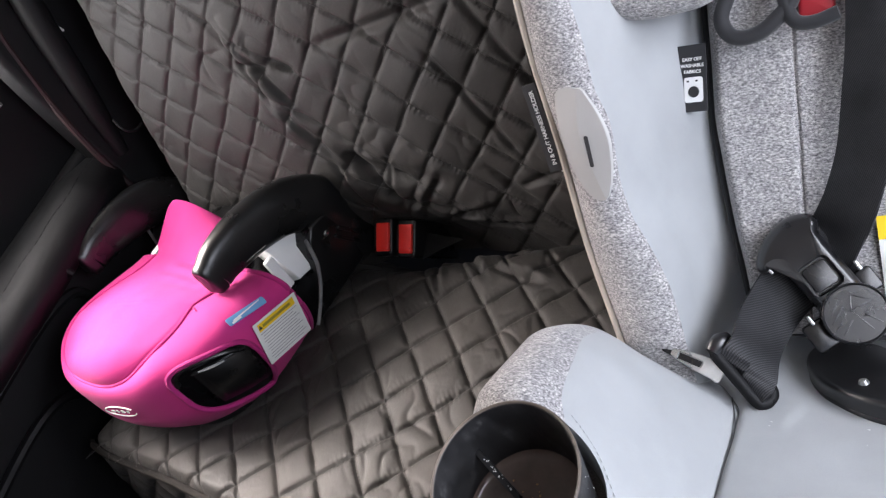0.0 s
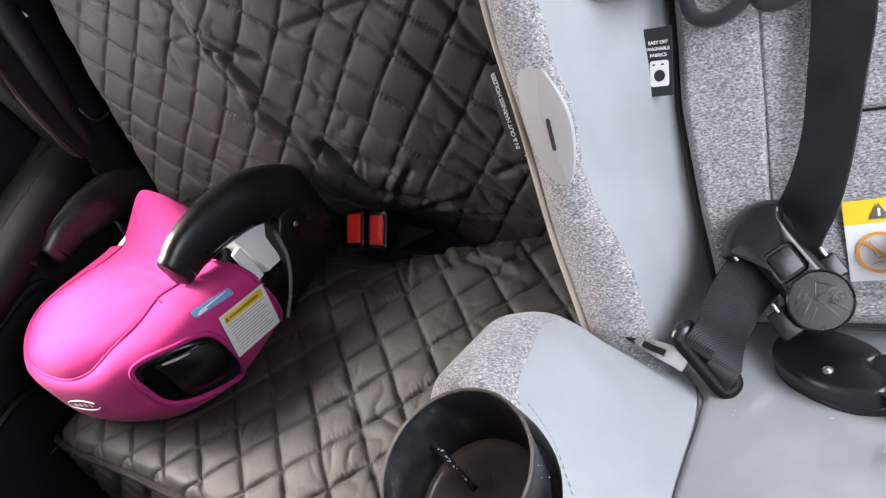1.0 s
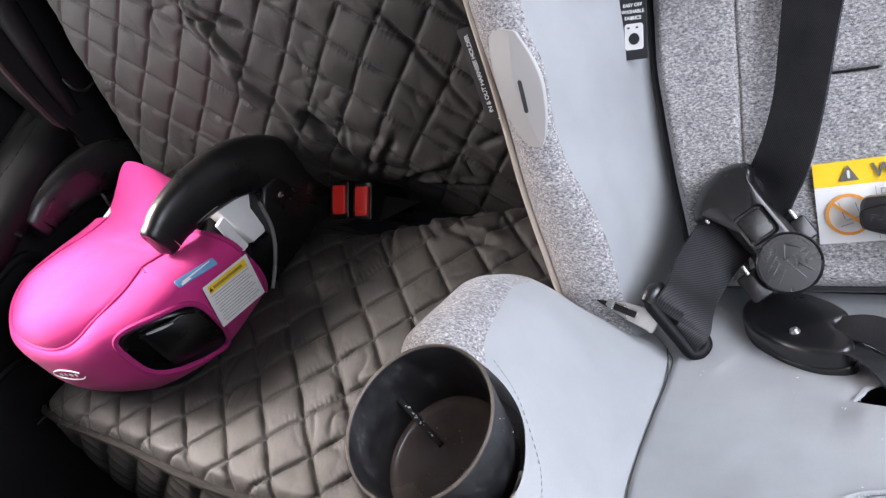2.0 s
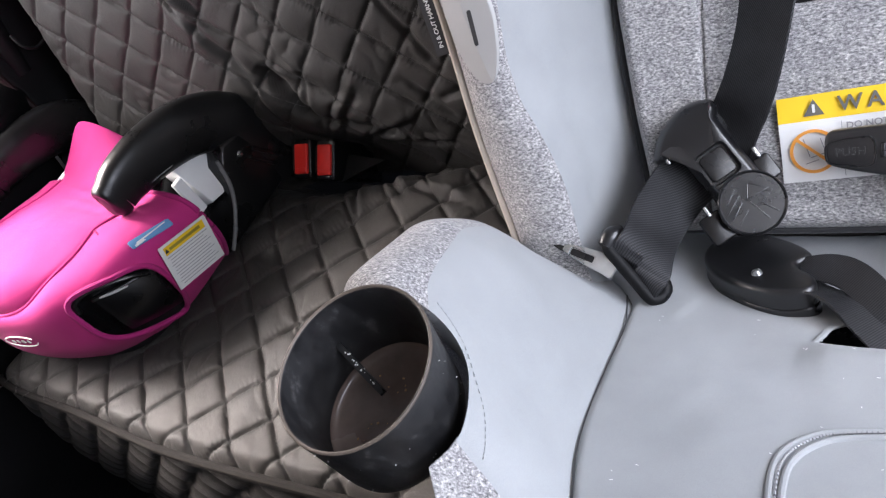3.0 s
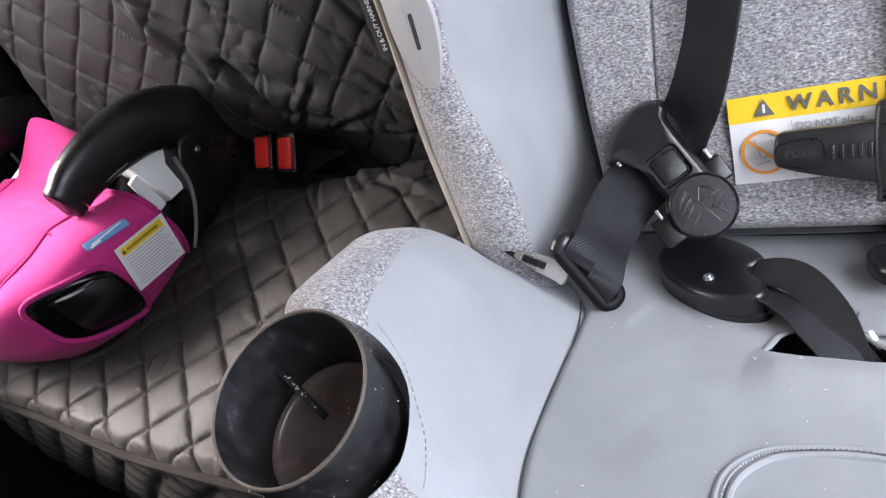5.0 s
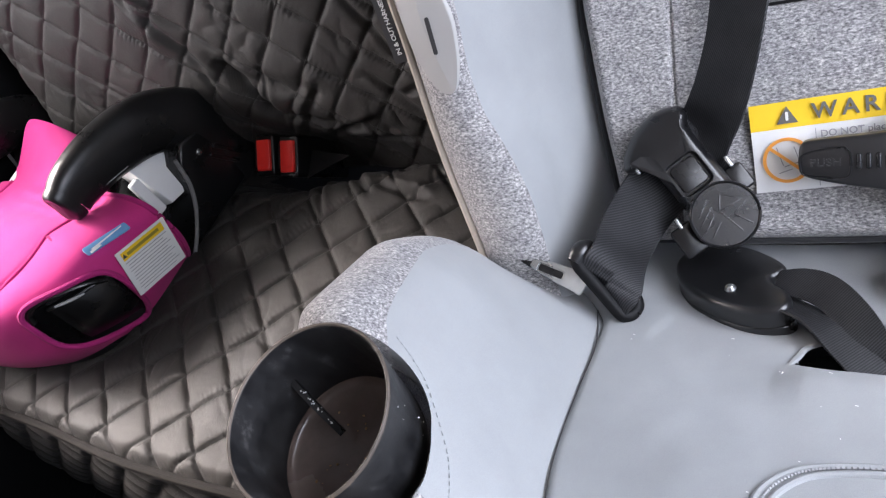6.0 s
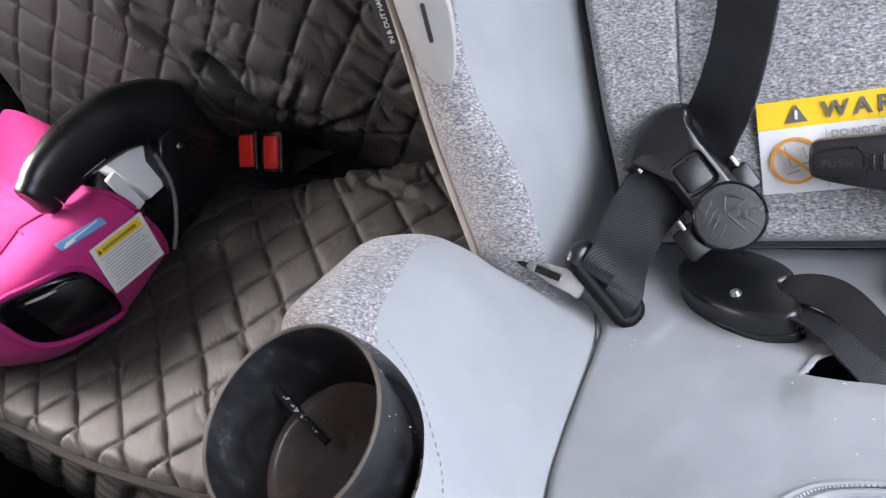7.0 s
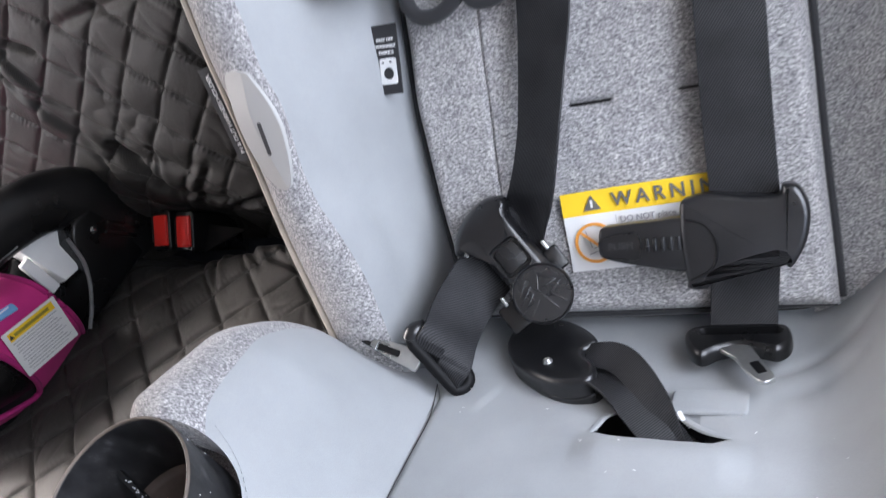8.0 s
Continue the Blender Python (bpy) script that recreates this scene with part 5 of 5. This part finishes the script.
def build_booster():
    booster = thing("booster_seat", (-0.72, -0.1, 0.345), "pink cloth booster seat with black plastic armrests", "booster seat")
    nu, nv = 320, 110
    bm = grid(lambda s, v: cover_point(s, v) + Vector((0, 0, 0.0008 * (1 - v ** 4) * noise.noise((s * 14, v * 4, 1.0)))), nu, nv)
    bm.verts.ensure_lookup_table()
    idx = {}
    for i in range(nu + 1):
        for j in range(nv + 1):
            idx[i * (nv + 1) + j] = (i / nu, j / nv)
    for k, vert in enumerate(bm.verts):
        vert.tag = in_window(*idx[k])
    bmesh.ops.delete(bm, geom=[f for f in bm.faces if all(q.tag for q in f.verts)], context="FACES")
    skirt = part("side_cover", thicken(bm, 0.002), PINK, booster, "pink cloth side with a belt opening", BOOST, 60)

    # hem round the belt opening and along the rear edge
    hem = []
    for k in range(41):
        a = 2 * math.pi * k / 40
        c, w = math.cos(a), math.sin(a)
        ds, dv = 0.088 * math.copysign(abs(c) ** 0.556, c), 0.29 * math.copysign(abs(w) ** 0.556, w)
        hem.append(cover_point(0.272 + ds, max(0.0, 0.34 + dv + 1.3 * ds)))
    part("opening_hem", tube(hem, [0.0030] * 3, 120, 8), PINK_DEEP, skirt, "deep pink hem", BOOST)
    part("rear_hem", tube([cover_point(0.0, v) for v in (0.0, 0.1, 0.25, 0.4, 0.6, 0.8, 1.0)], [0.0030] * 3, 40, 8), PINK_DEEP, skirt, "deep pink hem", BOOST)

    # top panel: a dish that narrows between the armrests and rises into a lip behind
    rim = [cover_point(k / 60, 1.0) for k in range(61)]

    def top(u, v):
        if v < 0.6:
            w = v / 0.6
            a, b = cover_point(0.5 * (1 - w), 1.0), cover_point(0.5 + 0.5 * w, 1.0)
        else:
            w = (v - 0.6) / 0.4
            a, b = cover_point(0.0, 1.0), cover_point(1.0, 1.0)
            a = Vector((curve_value([(0, a.x), (0.25, a.x - 0.004), (0.6, 0.052), (1, 0.020)], w), a.y + 0.070 * w, a.z))
            b = Vector((curve_value([(0, b.x), (0.4, -0.138), (0.75, -0.164), (1, -0.172)], w), b.y + 0.066 * w, b.z))
            close = max(0.0, (w - 0.45) / 0.55)
            mid, k = (a + b) * 0.5, 0.80 + 0.20 * max(0.0, 1 - close ** 3) ** 0.5
            a, b = mid + (a - mid) * k, mid + (b - mid) * k
        p = a.lerp(b, u)
        e = math.sin(math.pi * u)
        q = min(1.0, v / 0.6)
        p.z += 0.011 * e * math.sin(math.pi * q) ** 0.8 - 0.005 * e * q + 0.019 * e ** 0.6 * (math.exp(-2.2 * q) - math.exp(-9 * q)) * 1.5
        if v > 0.6:
            w = (v - 0.6) / 0.4
            p.z += w ** 1.5 * (0.046 * math.sin(math.pi * u ** 1.2) ** 0.6 - 0.026 * (1 - u) ** 1.5 - 0.040 * u ** 4)
        p.z += min(1.0, 4 * e) * 0.0007 * noise.noise((p.x * 40, p.y * 40, 2.0)) - 0.0022 * groove(p.x, p.y, (-0.06, 0.0), (0.06, -0.012), 0.006) - 0.0018 * groove(p.x, p.y, (-0.05, 0.016), (0.07, 0.004), 0.005) - 0.0014 * groove(p.x, p.y, (-0.04, -0.02), (0.06, -0.028), 0.006)
        return p

    part("top_cover", thicken(grid(top, 70, 120), 0.002), PINK, booster, "pink cloth seat top with a raised rear lip", BOOST, 60)
    part("top_seam", tube([q + Vector((0, 0, 0.0003)) for q in rim[0:61:3]], [0.0020] * 4, 120, 8), PINK, booster, "raised pink seam", BOOST)

    # black base inside
    part("base_shell", slab(rounded([(0.085, 0.015), (0.108, -0.03), (0.112, -0.06), (0.095, -0.105), (0.05, -0.130), (-0.02, -0.140), (-0.09, -0.132), (-0.12, -0.10), (-0.125, -0.03), (-0.10, 0.02), (-0.085, 0.12), (0.06, 0.125), (0.07, 0.06)], 6), 0.088, 0.01), BLACK_MATT, booster, "black plastic base", BOOST @ pose(0, 0, 0.001))

    # belt guide drawer in the opening
    def drawer(u, v):
        s = 0.192 + 0.125 * u
        vv = 0.04 + 0.37 * v + 0.12 * u
        p = cover_point(s, vv)
        c = Vector((-0.012, -0.02, p.z))
        k = 0.968 + 0.032 * math.sin(math.pi * v) * math.sin(math.pi * min(1, u * 1.1)) ** 0.5
        return c + (p - c) * k

    guide = part("belt_guide", thicken(grid(drawer, 26, 22), 0.006), BLACK, booster, "glossy black belt guide", BOOST, 50)
    part("belt_guide_edge", tube([drawer(u, 1.0) + Vector((0.001, -0.001, 0.001)) for u in (0.0, 0.3, 0.6, 0.9, 1.0)], [0.002] * 3, 30, 8), BLACK, guide, "", BOOST)
    part("belt_guide_recess", tube([drawer(u, 1.16) for u in (0.10, 0.3, 0.5, 0.75, 0.95)], [0.0030] * 3, 20, 8, 0.5), BLACK_MATT, guide, "", BOOST)
    hub = Vector((-0.012, -0.02, 0))

    def inside(q, v, k):
        p = cover_point(q, v + 1.3 * (q - 0.272))
        return Vector((hub.x + (p.x - hub.x) * k, hub.y + (p.y - hub.y) * k, p.z))

    part("belt_guide_frame", tube([inside(q, v, 0.975) for q, v in ((0.205, 0.50), (0.24, 0.56), (0.28, 0.585), (0.32, 0.575), (0.345, 0.50), (0.352, 0.40))], [0.0045] * 4, 40, 10, 0.7), BLACK, guide, "black frame round the belt guide", BOOST)
    # the highlight at the belt slot is put in as a pale grey bar
    part("belt_slot_glint", tube([inside(q, 0.490, 0.985) for q in (0.252, 0.270, 0.288, 0.304)], [0.0016, 0.0024, 0.0024, 0.0016], 24, 8, 0.6), INK_GREY, guide, "pale glint at the belt slot, made as a grey bar", BOOST)

    # armrests
    for side in (1, -1):
        m = BOOST @ pose(-0.018 if side > 0 else -0.066, 0, 0) @ Matrix.Diagonal((side, 1, 1, 1))
        x = (0.112, 0.113, 0.115, 0.120, 0.126, 0.128, 0.128)
        mid = ((-0.017, 0.1295), (0.004, 0.1335), (0.046, 0.1310), (0.092, 0.1180), (0.128, 0.0880), (0.138, 0.045), (0.138, 0.0))
        line = [(a, y, z) for a, (y, z) in zip(x, mid)]
        arm = part("armrest", tube(line, [0.0218, 0.0252, 0.0288, 0.0312, 0.0312, 0.0285, 0.0285], 44, 32, 0.62, (1, 0, 0), 0.75), ARM, booster, "black plastic armrest", m, 60)
        part("armrest_tip", tube([(0.112, -0.0300, 0.1285), (0.112, -0.0292, 0.1285), (0.112, -0.0262, 0.1288), (0.112, -0.017, 0.1295)], [0.0085, 0.0155, 0.0200, 0.0220], 12, 32, 0.62, (1, 0, 0), 0.75), ARM, arm, "", m, 60)
        part("parting_line", tube([(0.1140, -0.030, 0.122), (0.1190, -0.020, 0.1175), (0.1260, 0.010, 0.1165), (0.1320, 0.040, 0.1130)], [0.0006] * 3, 30, 6), TRIM_GLOSS, arm, "pale parting line", m)
        wall_y = [(0.014, 0.003), (0.031, 0.014), (0.051, 0.031), (0.067, 0.052), (0.073, 0.075), (0.090, 0.090), (0.128, 0.084), (0.150, 0.060), (0.163, 0.030), (0.165, 0.003)]
        frame_m = m @ axes((0.086, 0, 0), (0, 1, 0), (0, 0, 1))
        side_wall = part("side_wall", slab(wall_y, 0.058, 0.004), BLACK, arm, "black plastic side wall", frame_m, 40)
        ring_line = [(0.144, 0.074, 0.084), (0.144, 0.072, 0.074), (0.144, 0.067, 0.054), (0.144, 0.054, 0.034), (0.144, 0.035, 0.016), (0.144, 0.018, 0.004)]
        part("opening_rim", tube(ring_line, [0.0022] * 3, 50, 8), TRIM_GLOSS, side_wall, "satin grey rim", m)
        screw = m @ axes((0.1445, 0.100, 0.068), (0, 1, 0), (0, 0, 1))
        part("screw", lathe([(0.0, 0.0016), (0.0022, 0.0014), (0.0034, 0.0008), (0.0038, 0.0)], 18), METAL, side_wall, "bright steel screw", screw)
        for k in range(2):
            part("moulded_rib", slab(box_outline(0.040, 0.005, 0.0022), 0.0022, 0.0008), BLACK, side_wall, "", m @ axes((0.1440, 0.118 + 0.010 * k, 0.040 + 0.004 * k), (0, 0.55, -0.83), (0, 0.83, 0.55)))

    # white foam liner seen through the opening
    foam = part("foam_liner", slab([(0.046, 0.044), (0.044, 0.099), (0.068, 0.101), (0.088, 0.078), (0.068, 0.040)], 0.026, 0.002), FOAM, booster, "white foam liner", BOOST @ axes((0.101, 0, 0), (0, 1, 0), (-0.32, 0, 0.95)), 40)
    part("foam_edge", slab(box_outline(0.012, 0.045, 0.002), 0.006, 0.001), FOAM, foam, "", BOOST @ axes((0.098, 0.036, 0.070), (0, 1, 0), (0, 0, 1)))
    part("foam_liner", slab([(0.028, 0.092), (0.052, 0.094), (0.056, 0.060), (0.028, 0.056)], 0.01, 0.002), FOAM, booster, "white foam liner", BOOST @ axes((-0.135, 0, 0), (0, 1, 0), (0, 0, 1)), 40)

    # label, blue tag and logo
    def on_side(s, v, lift=0.0022):
        p = cover_point(s, v)
        ds, dv = cover_point(s - 0.02, v) - p, cover_point(s, v + 0.03) - p
        n = ds.cross(dv).normalized()
        return axes(p + (n if n.x > 0 else -n) * lift, ds, dv)

    m = BOOST @ on_side(0.098, 0.315, 0.003) @ pose(0, 0, 0, 0, 0, -9)
    lab = part("warning_label", slab(box_outline(0.0615, 0.0490, 0.001), 0.0006), PAPER, booster, "white label with a yellow band", m, 0)
    part("yellow_band", slab(box_outline(0.0520, 0.0085), 0.0003), YELLOW, lab, "yellow band", m @ pose(0.0, 0.0175, 0.0006), 0)
    part("text_bar", slab(box_outline(0.040, 0.0030), 0.0002), plain("olive_ink", (0.35, 0.28, 0.04), 0.6), lab, "", m @ pose(0.0, 0.0175, 0.0009), 0)
    part("warning_mark", slab([(-0.0025, -0.002), (0.0025, -0.002), (0, 0.0025)], 0.0002), INK, lab, "", m @ pose(-0.0235, 0.0175, 0.0009), 0)
    for j in range(11):
        part("text_bar", slab(box_outline(0.052 - 0.004 * (j * 2 % 3), 0.0007), 0.0002), INK_GREY, lab, "", m @ pose(-0.0010 * (j * 2 % 3), 0.0105 - 0.0031 * j, 0.0006), 0)
    m = BOOST @ on_side(0.135, 0.66) @ pose(0, 0, 0, 0, 0, -3)
    tag = part("blue_tag", slab([(x, y + 0.0009 * math.sin(x * 200)) for x, y in box_outline(0.0470, 0.0090, 0.002)], 0.0012, 0.0004), BLUE, booster, "light blue printed tag", m, 40)
    part("tag_print", slab([(-0.018, -0.0014), (0.018, 0.0012), (0.019, 0.0024), (-0.017, 0.0004)], 0.0003), PRINT, tag, "", m @ pose(0, 0, 0.0011), 0)
    part("tag_print", slab([(-0.020, -0.0034), (-0.008, -0.0026), (-0.009, -0.0008), (-0.020, -0.0012)], 0.0003), PRINT, tag, "", m @ pose(0, 0, 0.0011), 0)

    def on_front(s, v):
        p = cover_point(s, v)
        ds, dv = cover_point(s - 0.01, v) - p, cover_point(s, v + 0.02) - p
        n = (-ds).cross(dv).normalized()
        if n.y > 0:
            n = -n
        return p + n * 0.0012, ds, dv

    p, ds, dv = on_front(0.502, 0.47)
    m = BOOST @ axes(p, ds, dv)
    if (m.to_3x3().col[2]).y > 0:
        m = m @ pose(0, 0, 0, 180, 0, 0)
    logo = part("logo", tube([(0.026 * math.cos(a), 0.0085 * math.sin(a), 0.0) for a in (2 * math.pi * k / 24 + 0.5 for k in range(22))], [0.0007] * 3, 60, 6), PRINT, booster, "white oval logo", m, 60)
    for x, w in ((-0.013, 0.006), (-0.005, 0.005), (0.004, 0.007), (0.013, 0.005)):
        part("logo_stroke", slab(box_outline(w * 0.7, 0.0046, 0.0014), 0.0008), PRINT, logo, "", m @ pose(x, 0, -0.0002))


build_booster()


# ---- belt buckles in the fold of the bench ----
def build_buckles():
    wide = Vector((0.999, -0.02, 0.0))
    long_ = Vector((0.0, 0.84, 0.54))
    first = None
    for x in (-0.5505, -0.515):
        m = axes((x, 0.0165, 0.3490), wide, long_)
        if first is None:
            b = thing("seat_belt_buckle", (x, 0.02, 0.30), "black seat belt buckle with a red button in the bench fold", "buckle", "buckles in the bench fold")
            part("housing", slab(box_outline(0.0255, 0.0440, 0.004), 0.085, 0.002), BLACK, b, "", m @ pose(0, 0, -0.0868))
            part("button", slab(box_outline(0.0185, 0.0335, 0.0015), 0.004, 0.001, 3), RED, b, "red release button", m @ pose(0.0005, 0, -0.0025))
            part("button_edge", slab(box_outline(0.0160, 0.0045, 0.001), 0.0010, 0.0004), RED, b, "", m @ pose(0.0005, -0.0125, 0.0012))
            part("tongue_slot", slab(box_outline(0.0030, 0.0300, 0.0008), 0.0012), BLACK_MATT, b, "", m @ pose(-0.0110, 0, -0.0012))
            first = b
        else:
            copy_thing(first, Matrix.Translation((Vector((x, 0.0155, 0.30))) * U) @ Matrix.Rotation(radians(-1.5), 4, "Z"))
    # cloth flap; the shade of the fold is put into its black colour
    bm = bmesh.new()
    bm.faces.new([bm.verts.new(c) for c in ((-0.503, 0.001, 0.322), (-0.480, 0.015, 0.3215), (-0.458, 0.029, 0.319), (-0.485, 0.031, 0.326), (-0.506, 0.032, 0.332))])
    flap = thing("buckle_flap", (-0.49, 0.02, 0.33), "cloth flap beside the belt buckles, blackened for the shade of the fold", "flap")
    part("cloth", thicken(bm, 0.002), TRIM, flap, smooth=0)


build_buckles()


# ---- far door ----
def build_door():
    door = thing("far_door", (-0.97, -0.3, 0.05), "black car door trim with armrest and satin strip", "car door")
    part("panel", box(-0.984, -0.955, -1.2, 0.20, 0.06, 0.535, 0.01), TRIM, door)

    def arm(u, v):
        y = 0.085 - 0.75 * u
        a = math.pi * (v * 1.15 - 0.1)
        w = 0.055 + 0.02 * min(1, max(0, (0.06 - y) / 0.2))
        taper = min(1.0, 0.35 + (0.085 - y) / 0.12)
        return -0.96 + w * math.sin(a) * taper, y, 0.500 + 0.035 * math.cos(a) - 0.05 * max(0.0, y) * 4

    rest = part("armrest", grid(arm, 40, 20), TRIM, door, "black padded armrest", smooth=60)
    part("satin_strip", tube([(-0.900, -0.115, 0.496), (-0.897, -0.20, 0.500), (-0.895, -0.32, 0.505), (-0.894, -0.6, 0.51)], [0.004, 0.0075, 0.008, 0.008], 30, 10), TRIM_GLOSS, rest, "satin grey trim strip")
    part("armrest_seam", sewn([(-0.918 + 0.002 * math.sin(k), 0.06 - 0.011 * k, 0.5325) for k in range(60)], 0.0006), TRIM, rest, "stitched seam")
    for z0, z1, y0, y1 in ((0.20, 0.38, -0.62, -0.23), (0.36, 0.45, -0.48, -0.12)):
        part("pocket_frame", tube([(-0.950, y0, z0), (-0.945, y0, z1), (-0.943, (y0 + y1) / 2, z1 + 0.01), (-0.945, y1, z1), (-0.950, y1, z0)], [0.007] * 3, 40, 8), TRIM, door, "raised edge of the door pocket")
    part("armrest_cap", tube([(-0.945, -0.118, 0.470), (-0.925, -0.116, 0.500), (-0.902, -0.113, 0.505), (-0.888, -0.112, 0.485)], [0.004, 0.006, 0.006, 0.004], 20, 8), TRIM, rest, "raised end of the armrest")
    pillar = thing("pillar_trim", (-0.93, 0.15, 0.33), "black trim panel between door and bench back", "trim")
    part("panel", slab(rounded([(0.06, 0.34), (0.20, 0.34), (0.34, 0.86), (0.24, 0.92), (0.10, 0.80), (0.055, 0.60)], 6), 0.03, 0.01), TRIM, pillar, "", axes((-0.955, 0, 0), (0, 1, 0), (0, 0, 1)))
    part("seal", tube([(-0.928, 0.045, 0.46), (-0.928, 0.052, 0.54), (-0.928, 0.068, 0.62), (-0.928, 0.10, 0.72), (-0.928, 0.16, 0.84)], [0.0045] * 3, 40, 8), RED_TRIM, pillar, "dark red edge strip")
    part("pillar_edge", tube([(-0.93, 0.075, 0.50), (-0.915, 0.105, 0.60), (-0.91, 0.14, 0.70), (-0.91, 0.20, 0.82)], [0.012, 0.016, 0.018, 0.018], 30, 10), TRIM, pillar)
    part("white_mark", slab(box_outline(0.003, 0.018, 0.001), 0.001), PRINT, pillar, "small white mark", axes((-0.908, 0.142, 0.660), (0.1, 1, 0.2), (0, -0.3, 1)))
    hook = thing("latch_loop", (-0.90, 0.10, 0.53), "small dark metal latch loop beside the backrest", "latch")
    part("loop", tube([(-0.897, 0.088, 0.545), (-0.890, 0.084, 0.530), (-0.888, 0.092, 0.518), (-0.884, 0.106, 0.516)], [0.0024] * 3, 20, 8), TRIM, hook, "dull dark loop")


build_door()


# ---- stitches of the quilted cover ----
def lattice_stitches(origin, e1, e2, frame_m, height, x0, x1, y0, y1, step):
    bm = bmesh.new()
    o, e1, e2 = Vector(origin), Vector(e1), Vector(e2)
    for a, b in ((e1, e2), (e2, e1)):
        n = max(1, round(a.length / step))
        for j in range(-30, 31):
            for i in range(-30 * n, 30 * n):
                p, q = o + b * j + a * (i / n), o + b * j + a * ((i + 0.62) / n)
                if not (x0 < p.x < x1 and y0 < p.y < y1):
                    continue
                wob = lambda r: Vector((r.x - 0.0035 * noise.noise((r.x * 9, r.y * 9, 1.7)), r.y - 0.0035 * noise.noise((r.x * 9, r.y * 9, 7.3))))
                p, q = wob(p), wob(q)
                s = Vector((-(q - p).y, (q - p).x)).normalized() * 0.0008
                zp, zq = height(p.x, p.y) + 0.0004, height(q.x, q.y) + 0.0004
                vs = [bm.verts.new(c) for c in ((p.x - s.x, p.y - s.y, zp), (q.x - s.x, q.y - s.y, zq), (q.x, q.y, zq + 0.0009), (q.x + s.x, q.y + s.y, zq), (p.x + s.x, p.y + s.y, zp), (p.x, p.y, zp + 0.0009))]
                bm.faces.new((vs[0], vs[1], vs[2], vs[5]))
                bm.faces.new((vs[5], vs[2], vs[3], vs[4]))
    return bm


tagged(part("cushion_stitches", lattice_stitches(*SEAT_LATTICE, BENCH, cushion_height, -0.88, -0.15, -0.30, -0.02, 0.0035), THREAD, None, "dark stitches along the quilt seams", BENCH, 0), category="stitching", kind="stuff")
tagged(part("backrest_stitches", lattice_stitches(*BACK_LATTICE, BACK, back_height, -0.86, -0.12, 0.03, 0.50, 0.0035), THREAD, None, "dark stitches along the quilt seams", BACK, 0), category="stitching", kind="stuff")
